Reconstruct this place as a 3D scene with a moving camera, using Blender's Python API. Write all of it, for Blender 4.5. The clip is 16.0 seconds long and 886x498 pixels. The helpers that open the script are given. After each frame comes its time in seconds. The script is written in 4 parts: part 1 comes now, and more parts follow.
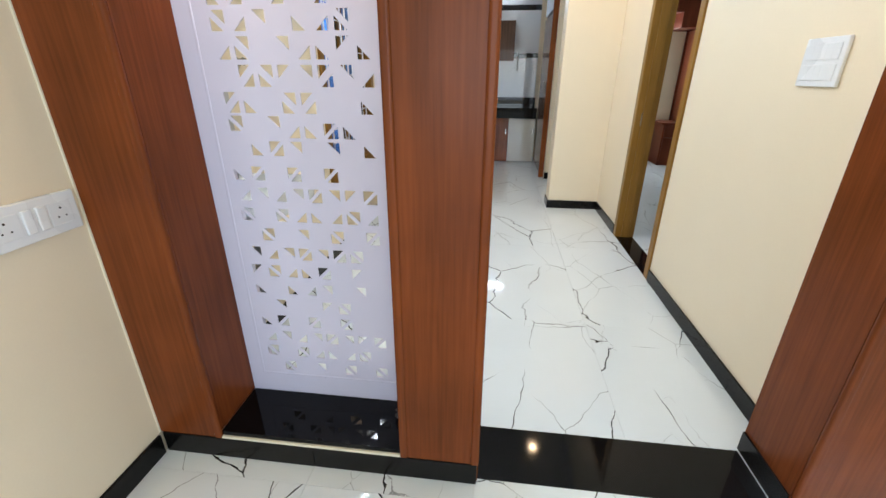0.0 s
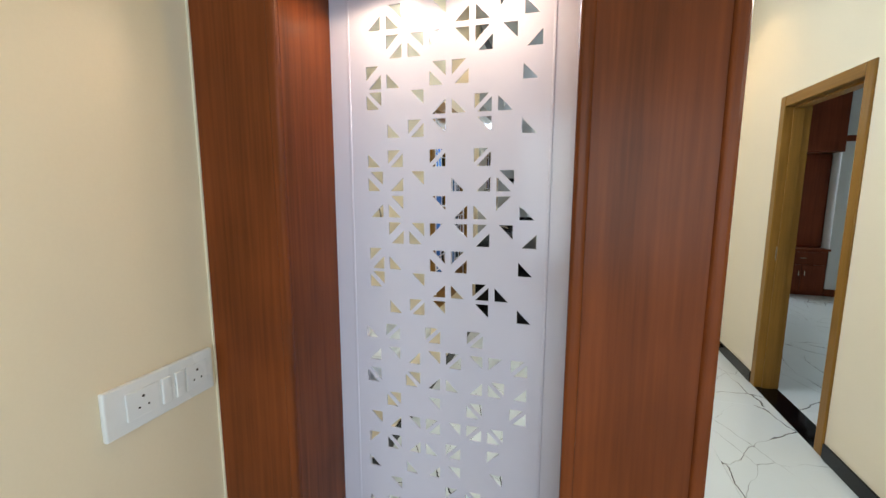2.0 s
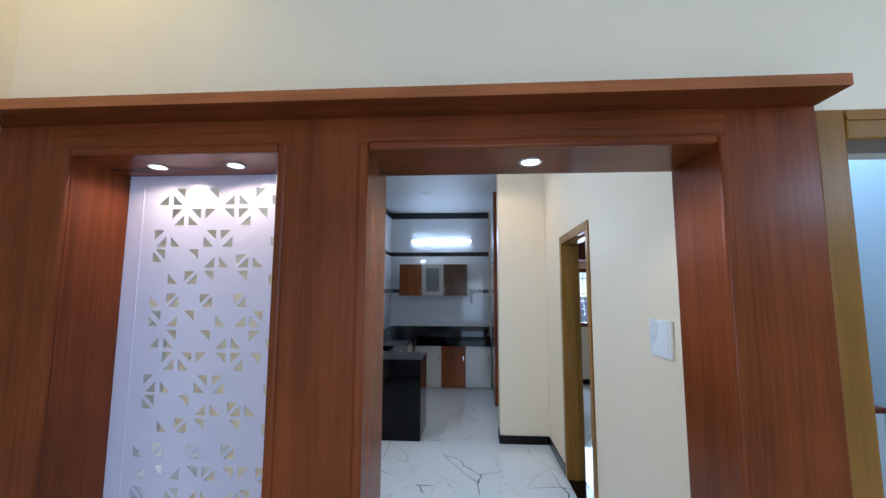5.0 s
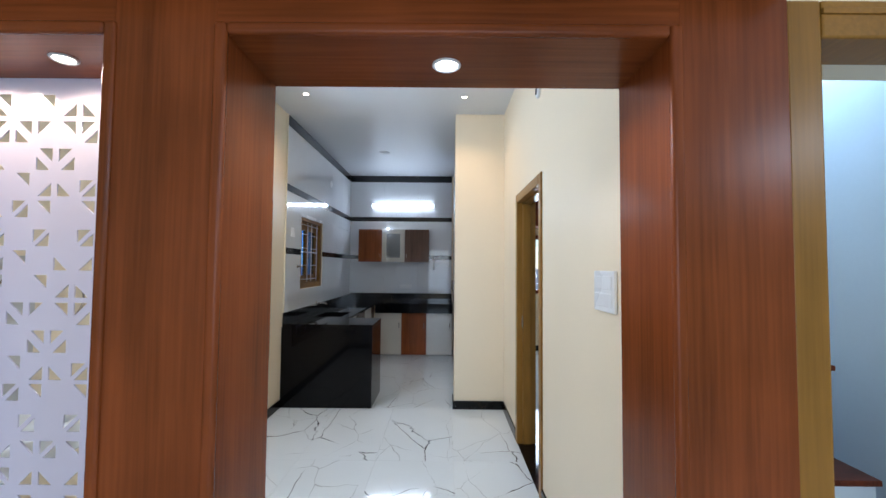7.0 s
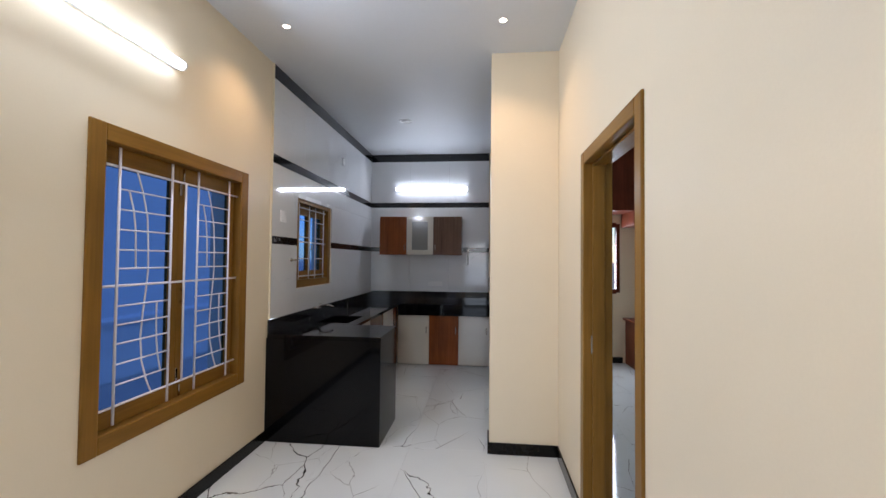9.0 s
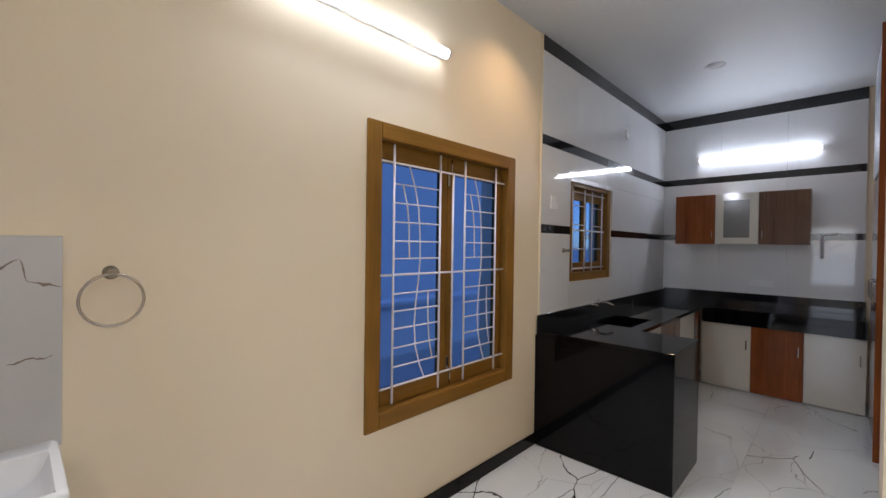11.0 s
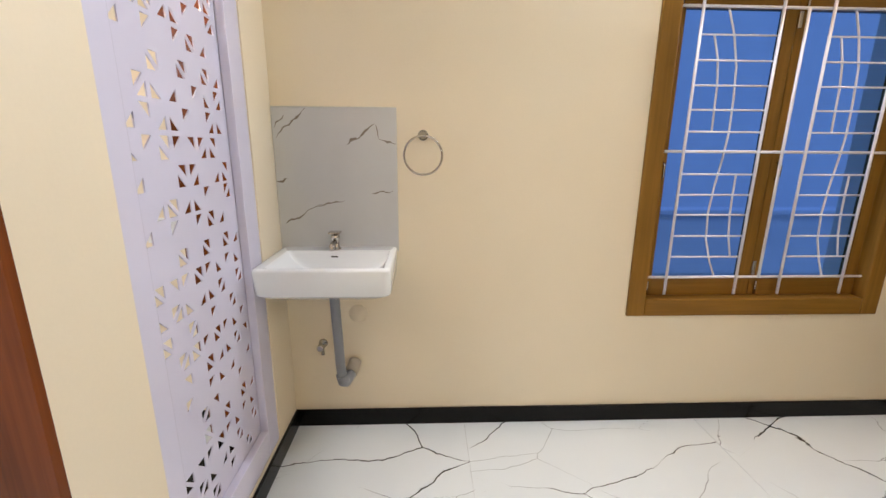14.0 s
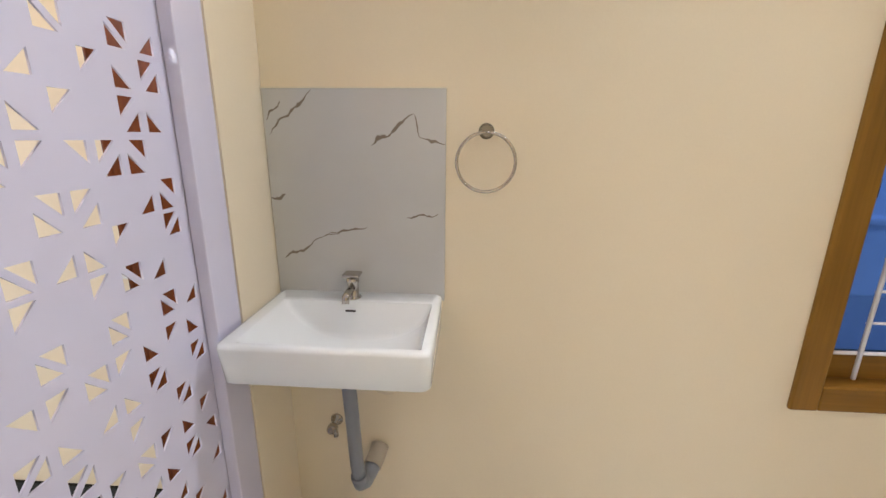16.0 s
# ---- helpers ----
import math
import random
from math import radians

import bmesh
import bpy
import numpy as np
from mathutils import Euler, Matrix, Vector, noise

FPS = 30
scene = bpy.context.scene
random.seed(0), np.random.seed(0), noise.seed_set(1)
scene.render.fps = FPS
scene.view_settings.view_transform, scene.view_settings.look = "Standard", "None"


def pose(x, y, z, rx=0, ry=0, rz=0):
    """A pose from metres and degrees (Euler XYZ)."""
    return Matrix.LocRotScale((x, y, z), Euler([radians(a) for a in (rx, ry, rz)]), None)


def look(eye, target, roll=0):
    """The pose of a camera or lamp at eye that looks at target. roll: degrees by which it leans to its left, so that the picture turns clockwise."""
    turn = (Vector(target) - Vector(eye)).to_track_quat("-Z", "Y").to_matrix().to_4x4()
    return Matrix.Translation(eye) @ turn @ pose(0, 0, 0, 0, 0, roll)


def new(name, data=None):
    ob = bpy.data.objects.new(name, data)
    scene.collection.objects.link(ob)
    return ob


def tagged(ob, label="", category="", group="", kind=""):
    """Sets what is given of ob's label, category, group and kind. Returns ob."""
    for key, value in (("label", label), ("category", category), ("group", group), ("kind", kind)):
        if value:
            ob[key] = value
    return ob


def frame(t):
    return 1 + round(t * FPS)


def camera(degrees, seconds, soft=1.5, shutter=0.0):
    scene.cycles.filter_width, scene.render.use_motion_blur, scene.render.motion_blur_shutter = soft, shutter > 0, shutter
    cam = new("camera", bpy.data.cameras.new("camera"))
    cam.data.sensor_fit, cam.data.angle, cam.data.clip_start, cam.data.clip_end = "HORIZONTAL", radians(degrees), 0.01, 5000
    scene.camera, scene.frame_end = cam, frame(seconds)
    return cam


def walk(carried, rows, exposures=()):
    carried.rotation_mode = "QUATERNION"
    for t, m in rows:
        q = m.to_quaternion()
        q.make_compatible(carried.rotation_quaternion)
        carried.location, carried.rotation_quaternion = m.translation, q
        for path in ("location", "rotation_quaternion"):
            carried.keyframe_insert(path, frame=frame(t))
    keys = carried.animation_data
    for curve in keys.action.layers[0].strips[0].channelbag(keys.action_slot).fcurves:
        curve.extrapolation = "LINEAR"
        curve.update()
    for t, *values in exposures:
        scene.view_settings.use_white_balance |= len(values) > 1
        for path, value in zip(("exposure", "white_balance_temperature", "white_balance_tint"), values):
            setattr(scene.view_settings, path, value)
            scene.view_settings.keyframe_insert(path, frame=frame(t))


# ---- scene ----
cam = camera(94.0, 16.0)
PATH = [
    (0, (0.079, 0.161, 1.361), (-0.142, 1.99, 0.584), 0.2),
    (0.5, (-0.088, 0.234, 1.338), (-0.433, 2.068, 0.618), -0.2),
    (1, (-0.205, 0.313, 1.33), (-0.654, 2.159, 0.705), -0.2),
    (1.5, (-0.224, 0.349, 1.374), (-0.738, 2.228, 0.92), -0.2),
    (2, (-0.213, 0.333, 1.481), (-0.775, 2.232, 1.199), 0.1),
    (2.5, (-0.206, 0.291, 1.571), (-0.78, 2.204, 1.485), 0.3),
    (3, (-0.208, 0.247, 1.608), (-0.75, 2.17, 1.689), 0.2),
    (3.5, (-0.192, 0.235, 1.608), (-0.661, 2.171, 1.789), 0.2),
    (4, (-0.109, 0.182, 1.606), (-0.462, 2.138, 1.832), 0.0),
    (4.5, (0.16, 0.117, 1.612), (-0.08, 2.09, 1.837), 0.3),
    (5, (0.389, 0.019, 1.594), (0.255, 2.003, 1.813), 0.2),
    (5.2, (0.432, -0.052, 1.599), (0.334, 1.936, 1.794), 0.0),
    (7.5, (0.608, 0.545, 1.484), (0.605, 2.543, 1.567), 0.5),
    (8, (0.648, 0.878, 1.489), (0.643, 2.877, 1.563), 0.5),
    (8.2, (0.663, 1.012, 1.5), (0.636, 3.01, 1.564), 0.5),
    (10.5, (0.573, 1.834, 1.5), (-0.411, 3.576, 1.5), 0.8),
    (11, (0.545, 1.919, 1.517), (-0.843, 3.359, 1.498), 0.8),
    (11.5, (0.602, 2.038, 1.515), (-1.102, 3.085, 1.48), 0.7),
    (12, (0.708, 2.104, 1.505), (-1.174, 2.781, 1.455), 0.7),
    (12.5, (0.735, 2.079, 1.493), (-1.227, 2.454, 1.389), 0.6),
    (13, (0.725, 2.1, 1.464), (-1.257, 2.279, 1.265), 0.5),
    (13.5, (0.714, 2.106, 1.395), (-1.256, 2.216, 1.067), 0.4),
    (14, (0.715, 2.147, 1.356), (-1.228, 2.225, 0.888), 0.4),
    (14.5, (0.664, 2.164, 1.348), (-1.25, 2.211, 0.769), 0.4),
    (15, (0.47, 2.119, 1.377), (-1.425, 2.104, 0.738), 0.3),
    (15.5, (0.256, 2.067, 1.396), (-1.645, 1.99, 0.787), 0.4),
    (16, (0.078, 2.09, 1.395), (-1.85, 1.967, 0.877), 0.5),
]
EXPOSURES = [(0, 0.48, 6250, 11), (2, 0.18, 6350, 6), (3.5, -0.02, 5500, 9), (5.2, -0.17, 5150, 12), (7.5, 0.16, 5900, 13), (8.2, 0.12, 6100, 16), (10.5, 0.0, 6300, 20), (12, 0.2, 6500, 20), (13, 0.28, 6500, 19), (14.5, 0.6, 6750, 17), (16, 0.4, 6700, 18)]
walk(cam, [(t, look(eye, target, roll)) for t, eye, target, roll in PATH], EXPOSURES)

# ---- world, sun, large lights ----
world = bpy.data.worlds.new("world")
scene.world = world
world.use_nodes = True
_wn = world.node_tree.nodes
_sky = _wn.new("ShaderNodeTexSky")
_sky.sky_type = "NISHITA"
_sky.sun_disc = False
_sky.dust_density = 0.2
_sky.sun_elevation, _sky.sun_rotation = radians(38), radians(200)
world.node_tree.links.new(_sky.outputs[0], _wn["Background"].inputs[0])
_wn["Background"].inputs[1].default_value = 0.12
_sun = bpy.data.lights.new("sun", "SUN")
_sun.energy, _sun.angle, _sun.color = 1.0, radians(12), (1.0, 0.95, 0.88)
new("sun", _sun).matrix_world = look((3, -6, 6), (0, 0, 0))


def area_lamp(name, eye, target, sx, sy, watts, colour):
    lamp = bpy.data.lights.new(name, "AREA")
    lamp.shape, lamp.size, lamp.size_y, lamp.energy, lamp.color = "RECTANGLE", sx, sy, watts, colour
    ob = new(name, lamp)
    ob.matrix_world = look(eye, target)
    return ob


def spot_lamp(name, eye, watts, colour, angle=110, radius=0.03, blend=0.8):
    lamp = bpy.data.lights.new(name, "SPOT")
    lamp.energy, lamp.color, lamp.spot_size, lamp.spot_blend, lamp.shadow_soft_size = watts, colour, radians(angle), blend, radius
    ob = new(name, lamp)
    ob.matrix_world = look(eye, (eye[0], eye[1] + 0.0001, eye[2] - 1))
    return ob


COOL, WARM, DAY = (0.80, 0.905, 1.0), (1.0, 0.70, 0.40), (0.80, 0.91, 1.0)
area_lamp("hall_daylight", (0.65, -3.97, 1.48), (0.65, 0, 1.3), 3.0, 2.1, 66, DAY)
area_lamp("stair_daylight", (2.2, 2.78, 2.9), (1.9, 2.0, 1.2), 0.9, 0.5, 22, (0.55, 0.78, 1.0))
area_lamp("bedroom_daylight", (2.25, 7.88, 1.55), (2.4, 5.0, 1.0), 0.75, 0.95, 32, DAY)
area_lamp("dining_tube_light", (-1.045, 3.09, 2.595), (0.6, 3.09, 2.0), 1.1, 0.05, 31, COOL)
area_lamp("kitchen_tube_light", (-0.165, 7.70, 2.59), (-0.165, 6.5, 2.3), 1.1, 0.05, 6.5, COOL)
# added unseen fill, brightens the hall's west wall; no fitting hangs there
area_lamp("hall_cool_fill", (3.85, -1.5, 2.6), (0, -1.0, 1.2), 1.1, 0.06, 38, COOL)

# ---- materials ----


def material(name, colour, rough=0.5, metal=0.0, grain=0.08, grain_scale=40.0, blotch=0.08, blotch_scale=3.0, bump=0.05,
             stretch=(1, 1, 1), coat=0.0, spec=0.5):
    """Paint-like surface: base colour varied at two scales, roughness varied, fine relief."""
    m = bpy.data.materials.new(name)
    m.use_nodes = True
    nt = m.node_tree
    bsdf = nt.nodes["Principled BSDF"]
    tc = nt.nodes.new("ShaderNodeTexCoord")
    mp = nt.nodes.new("ShaderNodeMapping")
    mp.inputs["Scale"].default_value = stretch
    nt.links.new(tc.outputs["Object"], mp.inputs[0])
    n1, n2 = nt.nodes.new("ShaderNodeTexNoise"), nt.nodes.new("ShaderNodeTexNoise")
    for n, s in ((n1, grain_scale), (n2, blotch_scale)):
        n.inputs["Scale"].default_value = s
        n.inputs["Detail"].default_value = 4
        nt.links.new(mp.outputs[0], n.inputs["Vector"])
    a = nt.nodes.new("ShaderNodeMath")
    a.operation = "MULTIPLY_ADD"
    nt.links.new(n1.outputs[0], a.inputs[0])
    a.inputs[1].default_value = grain * 2
    b = nt.nodes.new("ShaderNodeMath")
    b.operation = "MULTIPLY_ADD"
    nt.links.new(n2.outputs[0], b.inputs[0])
    b.inputs[1].default_value = blotch * 2
    b.inputs[2].default_value = 1 - grain - blotch
    nt.links.new(b.outputs[0], a.inputs[2])
    mix = nt.nodes.new("ShaderNodeVectorMath")
    mix.operation = "SCALE"
    mix.inputs[0].default_value = colour
    nt.links.new(a.outputs[0], mix.inputs["Scale"])
    nt.links.new(mix.outputs[0], bsdf.inputs["Base Color"])
    r = nt.nodes.new("ShaderNodeMath")
    r.operation = "MULTIPLY_ADD"
    nt.links.new(n2.outputs[0], r.inputs[0])
    r.inputs[1].default_value = rough * 0.4
    r.inputs[2].default_value = rough * 0.8
    nt.links.new(r.outputs[0], bsdf.inputs["Roughness"])
    bsdf.inputs["Metallic"].default_value = metal
    bsdf.inputs["Specular IOR Level"].default_value = spec
    bsdf.inputs["Coat Weight"].default_value = coat
    bsdf.inputs["Coat Roughness"].default_value = 0.12
    if bump:
        bp = nt.nodes.new("ShaderNodeBump")
        bp.inputs["Strength"].default_value = bump
        bp.inputs["Distance"].default_value = 0.004
        nt.links.new(n1.outputs[0], bp.inputs["Height"])
        nt.links.new(bp.outputs[0], bsdf.inputs["Normal"])
    return m


def veined(name, base, vein, rough, scale, width, cover, faint=0.25, warp=0.55, per_piece=True, soft_cloud=0.05):
    """Polished stone with thin jagged veins that break off and start again."""
    m = bpy.data.materials.new(name)
    m.use_nodes = True
    nt = m.node_tree
    N, L = nt.nodes, nt.links
    bsdf = N["Principled BSDF"]
    tc = N.new("ShaderNodeTexCoord")
    at = tc.outputs["Object"]
    if per_piece:
        info = N.new("ShaderNodeObjectInfo")
        sc = N.new("ShaderNodeVectorMath")
        sc.operation = "SCALE"
        sc.inputs[0].default_value = (37, 53, 71)
        L.new(info.outputs["Random"], sc.inputs["Scale"])
        ad = N.new("ShaderNodeVectorMath")
        L.new(at, ad.inputs[0])
        L.new(sc.outputs[0], ad.inputs[1])
        at = ad.outputs[0]
    wn = N.new("ShaderNodeTexNoise")
    wn.inputs["Scale"].default_value = 2.6
    wn.inputs["Detail"].default_value = 7
    wn.inputs["Roughness"].default_value = 0.55
    L.new(at, wn.inputs["Vector"])
    ws = N.new("ShaderNodeVectorMath")
    ws.operation = "SCALE"
    ws.inputs["Scale"].default_value = warp
    L.new(wn.outputs["Color"], ws.inputs[0])
    wa = N.new("ShaderNodeVectorMath")
    L.new(at, wa.inputs[0])
    L.new(ws.outputs[0], wa.inputs[1])

    def layer(sc_, wid, cov, shift):
        mp = N.new("ShaderNodeMapping")
        mp.inputs["Location"].default_value = (shift, shift * 0.7, 0)
        mp.inputs["Rotation"].default_value = (0, 0, 0.6)
        mp.inputs["Scale"].default_value = (1, 0.62, 1)
        L.new(wa.outputs[0], mp.inputs[0])
        v = N.new("ShaderNodeTexVoronoi")
        v.feature = "DISTANCE_TO_EDGE"
        v.inputs["Scale"].default_value = sc_
        L.new(mp.outputs[0], v.inputs["Vector"])
        mk = N.new("ShaderNodeTexNoise")
        mk.inputs["Scale"].default_value = 2.2
        mk.inputs["Detail"].default_value = 3
        L.new(mp.outputs[0], mk.inputs["Vector"])
        mr = N.new("ShaderNodeMapRange")
        mr.inputs[1].default_value, mr.inputs[2].default_value = cov, cov + 0.12
        mr.inputs[3].default_value, mr.inputs[4].default_value = 0.0, wid
        L.new(mk.outputs[0], mr.inputs[0])
        df = N.new("ShaderNodeMath")
        df.operation = "DIVIDE"
        L.new(v.outputs["Distance"], df.inputs[0])
        mx = N.new("ShaderNodeMath")
        mx.operation = "MAXIMUM"
        mx.inputs[1].default_value = 0.00002
        L.new(mr.outputs[0], mx.inputs[0])
        L.new(mx.outputs[0], df.inputs[1])
        inv = N.new("ShaderNodeMapRange")
        inv.inputs[1].default_value, inv.inputs[2].default_value = 0.55, 1.0
        inv.inputs[3].default_value, inv.inputs[4].default_value = 1.0, 0.0
        L.new(df.outputs[0], inv.inputs[0])
        return inv.outputs[0]

    one = layer(scale, width, cover, 0.0)
    two = layer(scale * 1.45, width * 0.75, cover + 0.03, 5.3)
    f = N.new("ShaderNodeMath")
    f.operation = "MULTIPLY"
    f.inputs[1].default_value = faint
    L.new(two, f.inputs[0])
    mx = N.new("ShaderNodeMath")
    mx.operation = "MAXIMUM"
    L.new(one, mx.inputs[0])
    L.new(f.outputs[0], mx.inputs[1])
    cl = N.new("ShaderNodeTexNoise")
    cl.inputs["Scale"].default_value = 1.8
    cl.inputs["Detail"].default_value = 5
    L.new(at, cl.inputs["Vector"])
    cm = N.new("ShaderNodeMapRange")
    cm.inputs[1].default_value, cm.inputs[2].default_value = 0.3, 0.7
    cm.inputs[3].default_value, cm.inputs[4].default_value = 1 - soft_cloud, 1.0
    L.new(cl.outputs[0], cm.inputs[0])
    bs = N.new("ShaderNodeVectorMath")
    bs.operation = "SCALE"
    bs.inputs[0].default_value = base
    L.new(cm.outputs[0], bs.inputs["Scale"])
    mix = N.new("ShaderNodeMix")
    mix.data_type = "RGBA"
    L.new(mx.outputs[0], mix.inputs[0])
    L.new(bs.outputs[0], mix.inputs[6])
    mix.inputs[7].default_value = (*vein, 1)
    L.new(mix.outputs[2], bsdf.inputs["Base Color"])
    bsdf.inputs["Roughness"].default_value = rough
    return m


def laminate(name, colour, axis, rough=0.27, dark=0.5):
    """Wood laminate with long grain streaks along one axis."""
    m = bpy.data.materials.new(name)
    m.use_nodes = True
    nt = m.node_tree
    N, L = nt.nodes, nt.links
    bsdf = N["Principled BSDF"]
    tc = N.new("ShaderNodeTexCoord")
    mp = N.new("ShaderNodeMapping")
    s = [1, 1, 1]
    s[axis] = 0.035
    mp.inputs["Scale"].default_value = s
    L.new(tc.outputs["Object"], mp.inputs[0])
    n1, n2, n3 = (N.new("ShaderNodeTexNoise") for _ in range(3))
    for n, sc, d in ((n1, 90, 5), (n2, 14, 3), (n3, 2.6, 3)):
        n.inputs["Scale"].default_value, n.inputs["Detail"].default_value = sc, d
        L.new(mp.outputs[0] if n is not n3 else tc.outputs["Object"], n.inputs["Vector"])
    a = N.new("ShaderNodeMath")
    L.new(n1.outputs[0], a.inputs[0])
    L.new(n2.outputs[0], a.inputs[1])
    b = N.new("ShaderNodeMath")
    b.operation = "MULTIPLY_ADD"
    L.new(n3.outputs[0], b.inputs[0])
    b.inputs[1].default_value = 1.1
    L.new(a.outputs[0], b.inputs[2])
    mr = N.new("ShaderNodeMapRange")
    mr.inputs[1].default_value, mr.inputs[2].default_value = 1.0, 2.0
    L.new(b.outputs[0], mr.inputs[0])
    mix = N.new("ShaderNodeMix")
    mix.data_type = "RGBA"
    mix.inputs[6].default_value = (*(c * dark for c in colour), 1)
    mix.inputs[7].default_value = (*(c * 1.3 for c in colour), 1)
    L.new(mr.outputs[0], mix.inputs[0])
    L.new(mix.outputs[2], bsdf.inputs["Base Color"])
    bsdf.inputs["Roughness"].default_value = rough
    bsdf.inputs["Specular IOR Level"].default_value = 0.15
    bp = N.new("ShaderNodeBump")
    bp.inputs["Strength"].default_value, bp.inputs["Distance"].default_value = 0.02, 0.002
    L.new(n1.outputs[0], bp.inputs["Height"])
    L.new(bp.outputs[0], bsdf.inputs["Normal"])
    return m


def glowing(name, colour, strength):
    m = bpy.data.materials.new(name)
    m.use_nodes = True
    b = m.node_tree.nodes["Principled BSDF"]
    b.inputs["Base Color"].default_value = (0.8, 0.8, 0.8, 1)
    b.inputs["Emission Color"].default_value = (*colour, 1)
    b.inputs["Emission Strength"].default_value = strength
    return m


def glass(name, colour, rough=0.02):
    m = bpy.data.materials.new(name)
    m.use_nodes = True
    b = m.node_tree.nodes["Principled BSDF"]
    b.inputs["Base Color"].default_value = (*colour, 1)
    b.inputs["Transmission Weight"].default_value = 1
    b.inputs["Roughness"].default_value = rough
    b.inputs["IOR"].default_value = 1.1
    return m


def stroked(name, base, vein, rough, strokes):
    """Clouded stone on a wall across x, with single tapering veins from (y0, z0) to (y1, z1), of the given half width."""
    m = bpy.data.materials.new(name)
    m.use_nodes = True
    N, L = m.node_tree.nodes, m.node_tree.links
    bsdf = N["Principled BSDF"]

    def calc(op, *ins):
        n = N.new("ShaderNodeMath")
        n.operation = op
        for k, v in enumerate(ins):
            if isinstance(v, (int, float)):
                n.inputs[k].default_value = v
            else:
                L.new(v, n.inputs[k])
        return n.outputs[0]

    def cloud(scale, detail):
        n = N.new("ShaderNodeTexNoise")
        n.inputs["Scale"].default_value, n.inputs["Detail"].default_value = scale, detail
        L.new(tc.outputs["Object"], n.inputs["Vector"])
        return n.outputs[0]

    tc = N.new("ShaderNodeTexCoord")
    xyz = N.new("ShaderNodeSeparateXYZ")
    L.new(tc.outputs["Object"], xyz.inputs[0])
    y, z = xyz.outputs[1], xyz.outputs[2]
    wander, thick, grey = cloud(16, 4), cloud(38, 3), cloud(3.2, 5)
    bend = calc("MULTIPLY_ADD", wander, 0.05, -0.025)
    total = None
    for y0, z0, y1, z1, half in strokes:
        ln = math.hypot(y1 - y0, z1 - z0)
        ay, az = (y1 - y0) / ln, (z1 - z0) / ln
        along = calc("MULTIPLY_ADD", y, ay, calc("MULTIPLY_ADD", z, az, -(y0 * ay + z0 * az)))
        off = calc("MULTIPLY_ADD", y, -az, calc("MULTIPLY_ADD", z, ay, y0 * az - z0 * ay))
        d = calc("ABSOLUTE", calc("ADD", off, bend))
        f = calc("DIVIDE", along, ln)
        taper = calc("MAXIMUM", calc("MULTIPLY", calc("MULTIPLY", f, calc("SUBTRACT", 1.0, f)), 4.0), 0.0)
        w = calc("MAXIMUM", calc("MULTIPLY", calc("MULTIPLY", calc("SQRT", taper), calc("MULTIPLY", thick, 2.0)), half), 0.00001)
        k = calc("MAXIMUM", calc("SUBTRACT", 1.0, calc("DIVIDE", d, w)), 0.0)
        k = calc("MINIMUM", calc("MULTIPLY", k, 2.2), 1.0)
        total = k if total is None else calc("MAXIMUM", total, k)
    sc_ = N.new("ShaderNodeVectorMath")
    sc_.operation = "SCALE"
    sc_.inputs[0].default_value = base
    L.new(calc("MULTIPLY_ADD", grey, 0.22, 0.87), sc_.inputs["Scale"])
    mix = N.new("ShaderNodeMix")
    mix.data_type = "RGBA"
    L.new(total, mix.inputs[0])
    L.new(sc_.outputs[0], mix.inputs[6])
    mix.inputs[7].default_value = (*vein, 1)
    L.new(mix.outputs[2], bsdf.inputs["Base Color"])
    bsdf.inputs["Roughness"].default_value = rough
    return m


SPLASH_VEINS = [(1.505, 1.404, 1.641, 1.523, 0.004), (1.505, 1.440, 1.547, 1.493, 0.003), (1.804, 1.374, 1.930, 1.458, 0.005), (1.926, 1.460, 1.948, 1.401, 0.004),
                (1.940, 1.405, 2.016, 1.374, 0.003), (1.496, 1.213, 1.542, 1.219, 0.004), (1.521, 1.028, 1.628, 1.094, 0.004), (1.620, 1.087, 1.700, 1.115, 0.002),
                (1.668, 1.112, 1.785, 1.136, 0.004), (1.904, 1.166, 2.000, 1.177, 0.0035)]
M_WALL = material("cream_wall_paint", (0.815, 0.703, 0.52), 0.45, grain=0.02, blotch=0.03, bump=0.06, grain_scale=120)
M_CEIL = material("ceiling_paint", (0.66, 0.685, 0.71), 0.5, grain=0.02, blotch=0.03, bump=0.04)
# white stairwell plaster; the bluish cast of its light is mixed into the colour
M_STAIRWALL = material("blue_lit_white_paint", (0.68, 0.74, 0.80), 0.5, grain=0.02, blotch=0.03)
M_WOOD_Z = laminate("teak_laminate_upright", (0.168, 0.0425, 0.0105), 2)
M_WOOD_X = laminate("teak_laminate_level", (0.168, 0.0425, 0.0105), 0)
M_WOOD_EDGE = laminate("teak_edge_band", (0.33, 0.115, 0.038), 0)
M_FRAME = laminate("brown_enamel_frame", (0.23, 0.112, 0.021), 2, rough=0.3, dark=0.75)
M_FRAME_X = laminate("brown_enamel_frame_level", (0.23, 0.112, 0.021), 1, rough=0.3, dark=0.75)
M_DARKWOOD = laminate("dark_red_wood", (0.15, 0.035, 0.016), 2, rough=0.3)
M_KWOOD = laminate("kitchen_teak_laminate", (0.25, 0.072, 0.022), 2, rough=0.12)
M_KBROWN = laminate("kitchen_brown_laminate", (0.16, 0.085, 0.055), 2, rough=0.12)
M_KCREAM = material("glossy_cream_laminate", (0.62, 0.58, 0.50), 0.1, grain=0.02, blotch=0.03, bump=0.0)
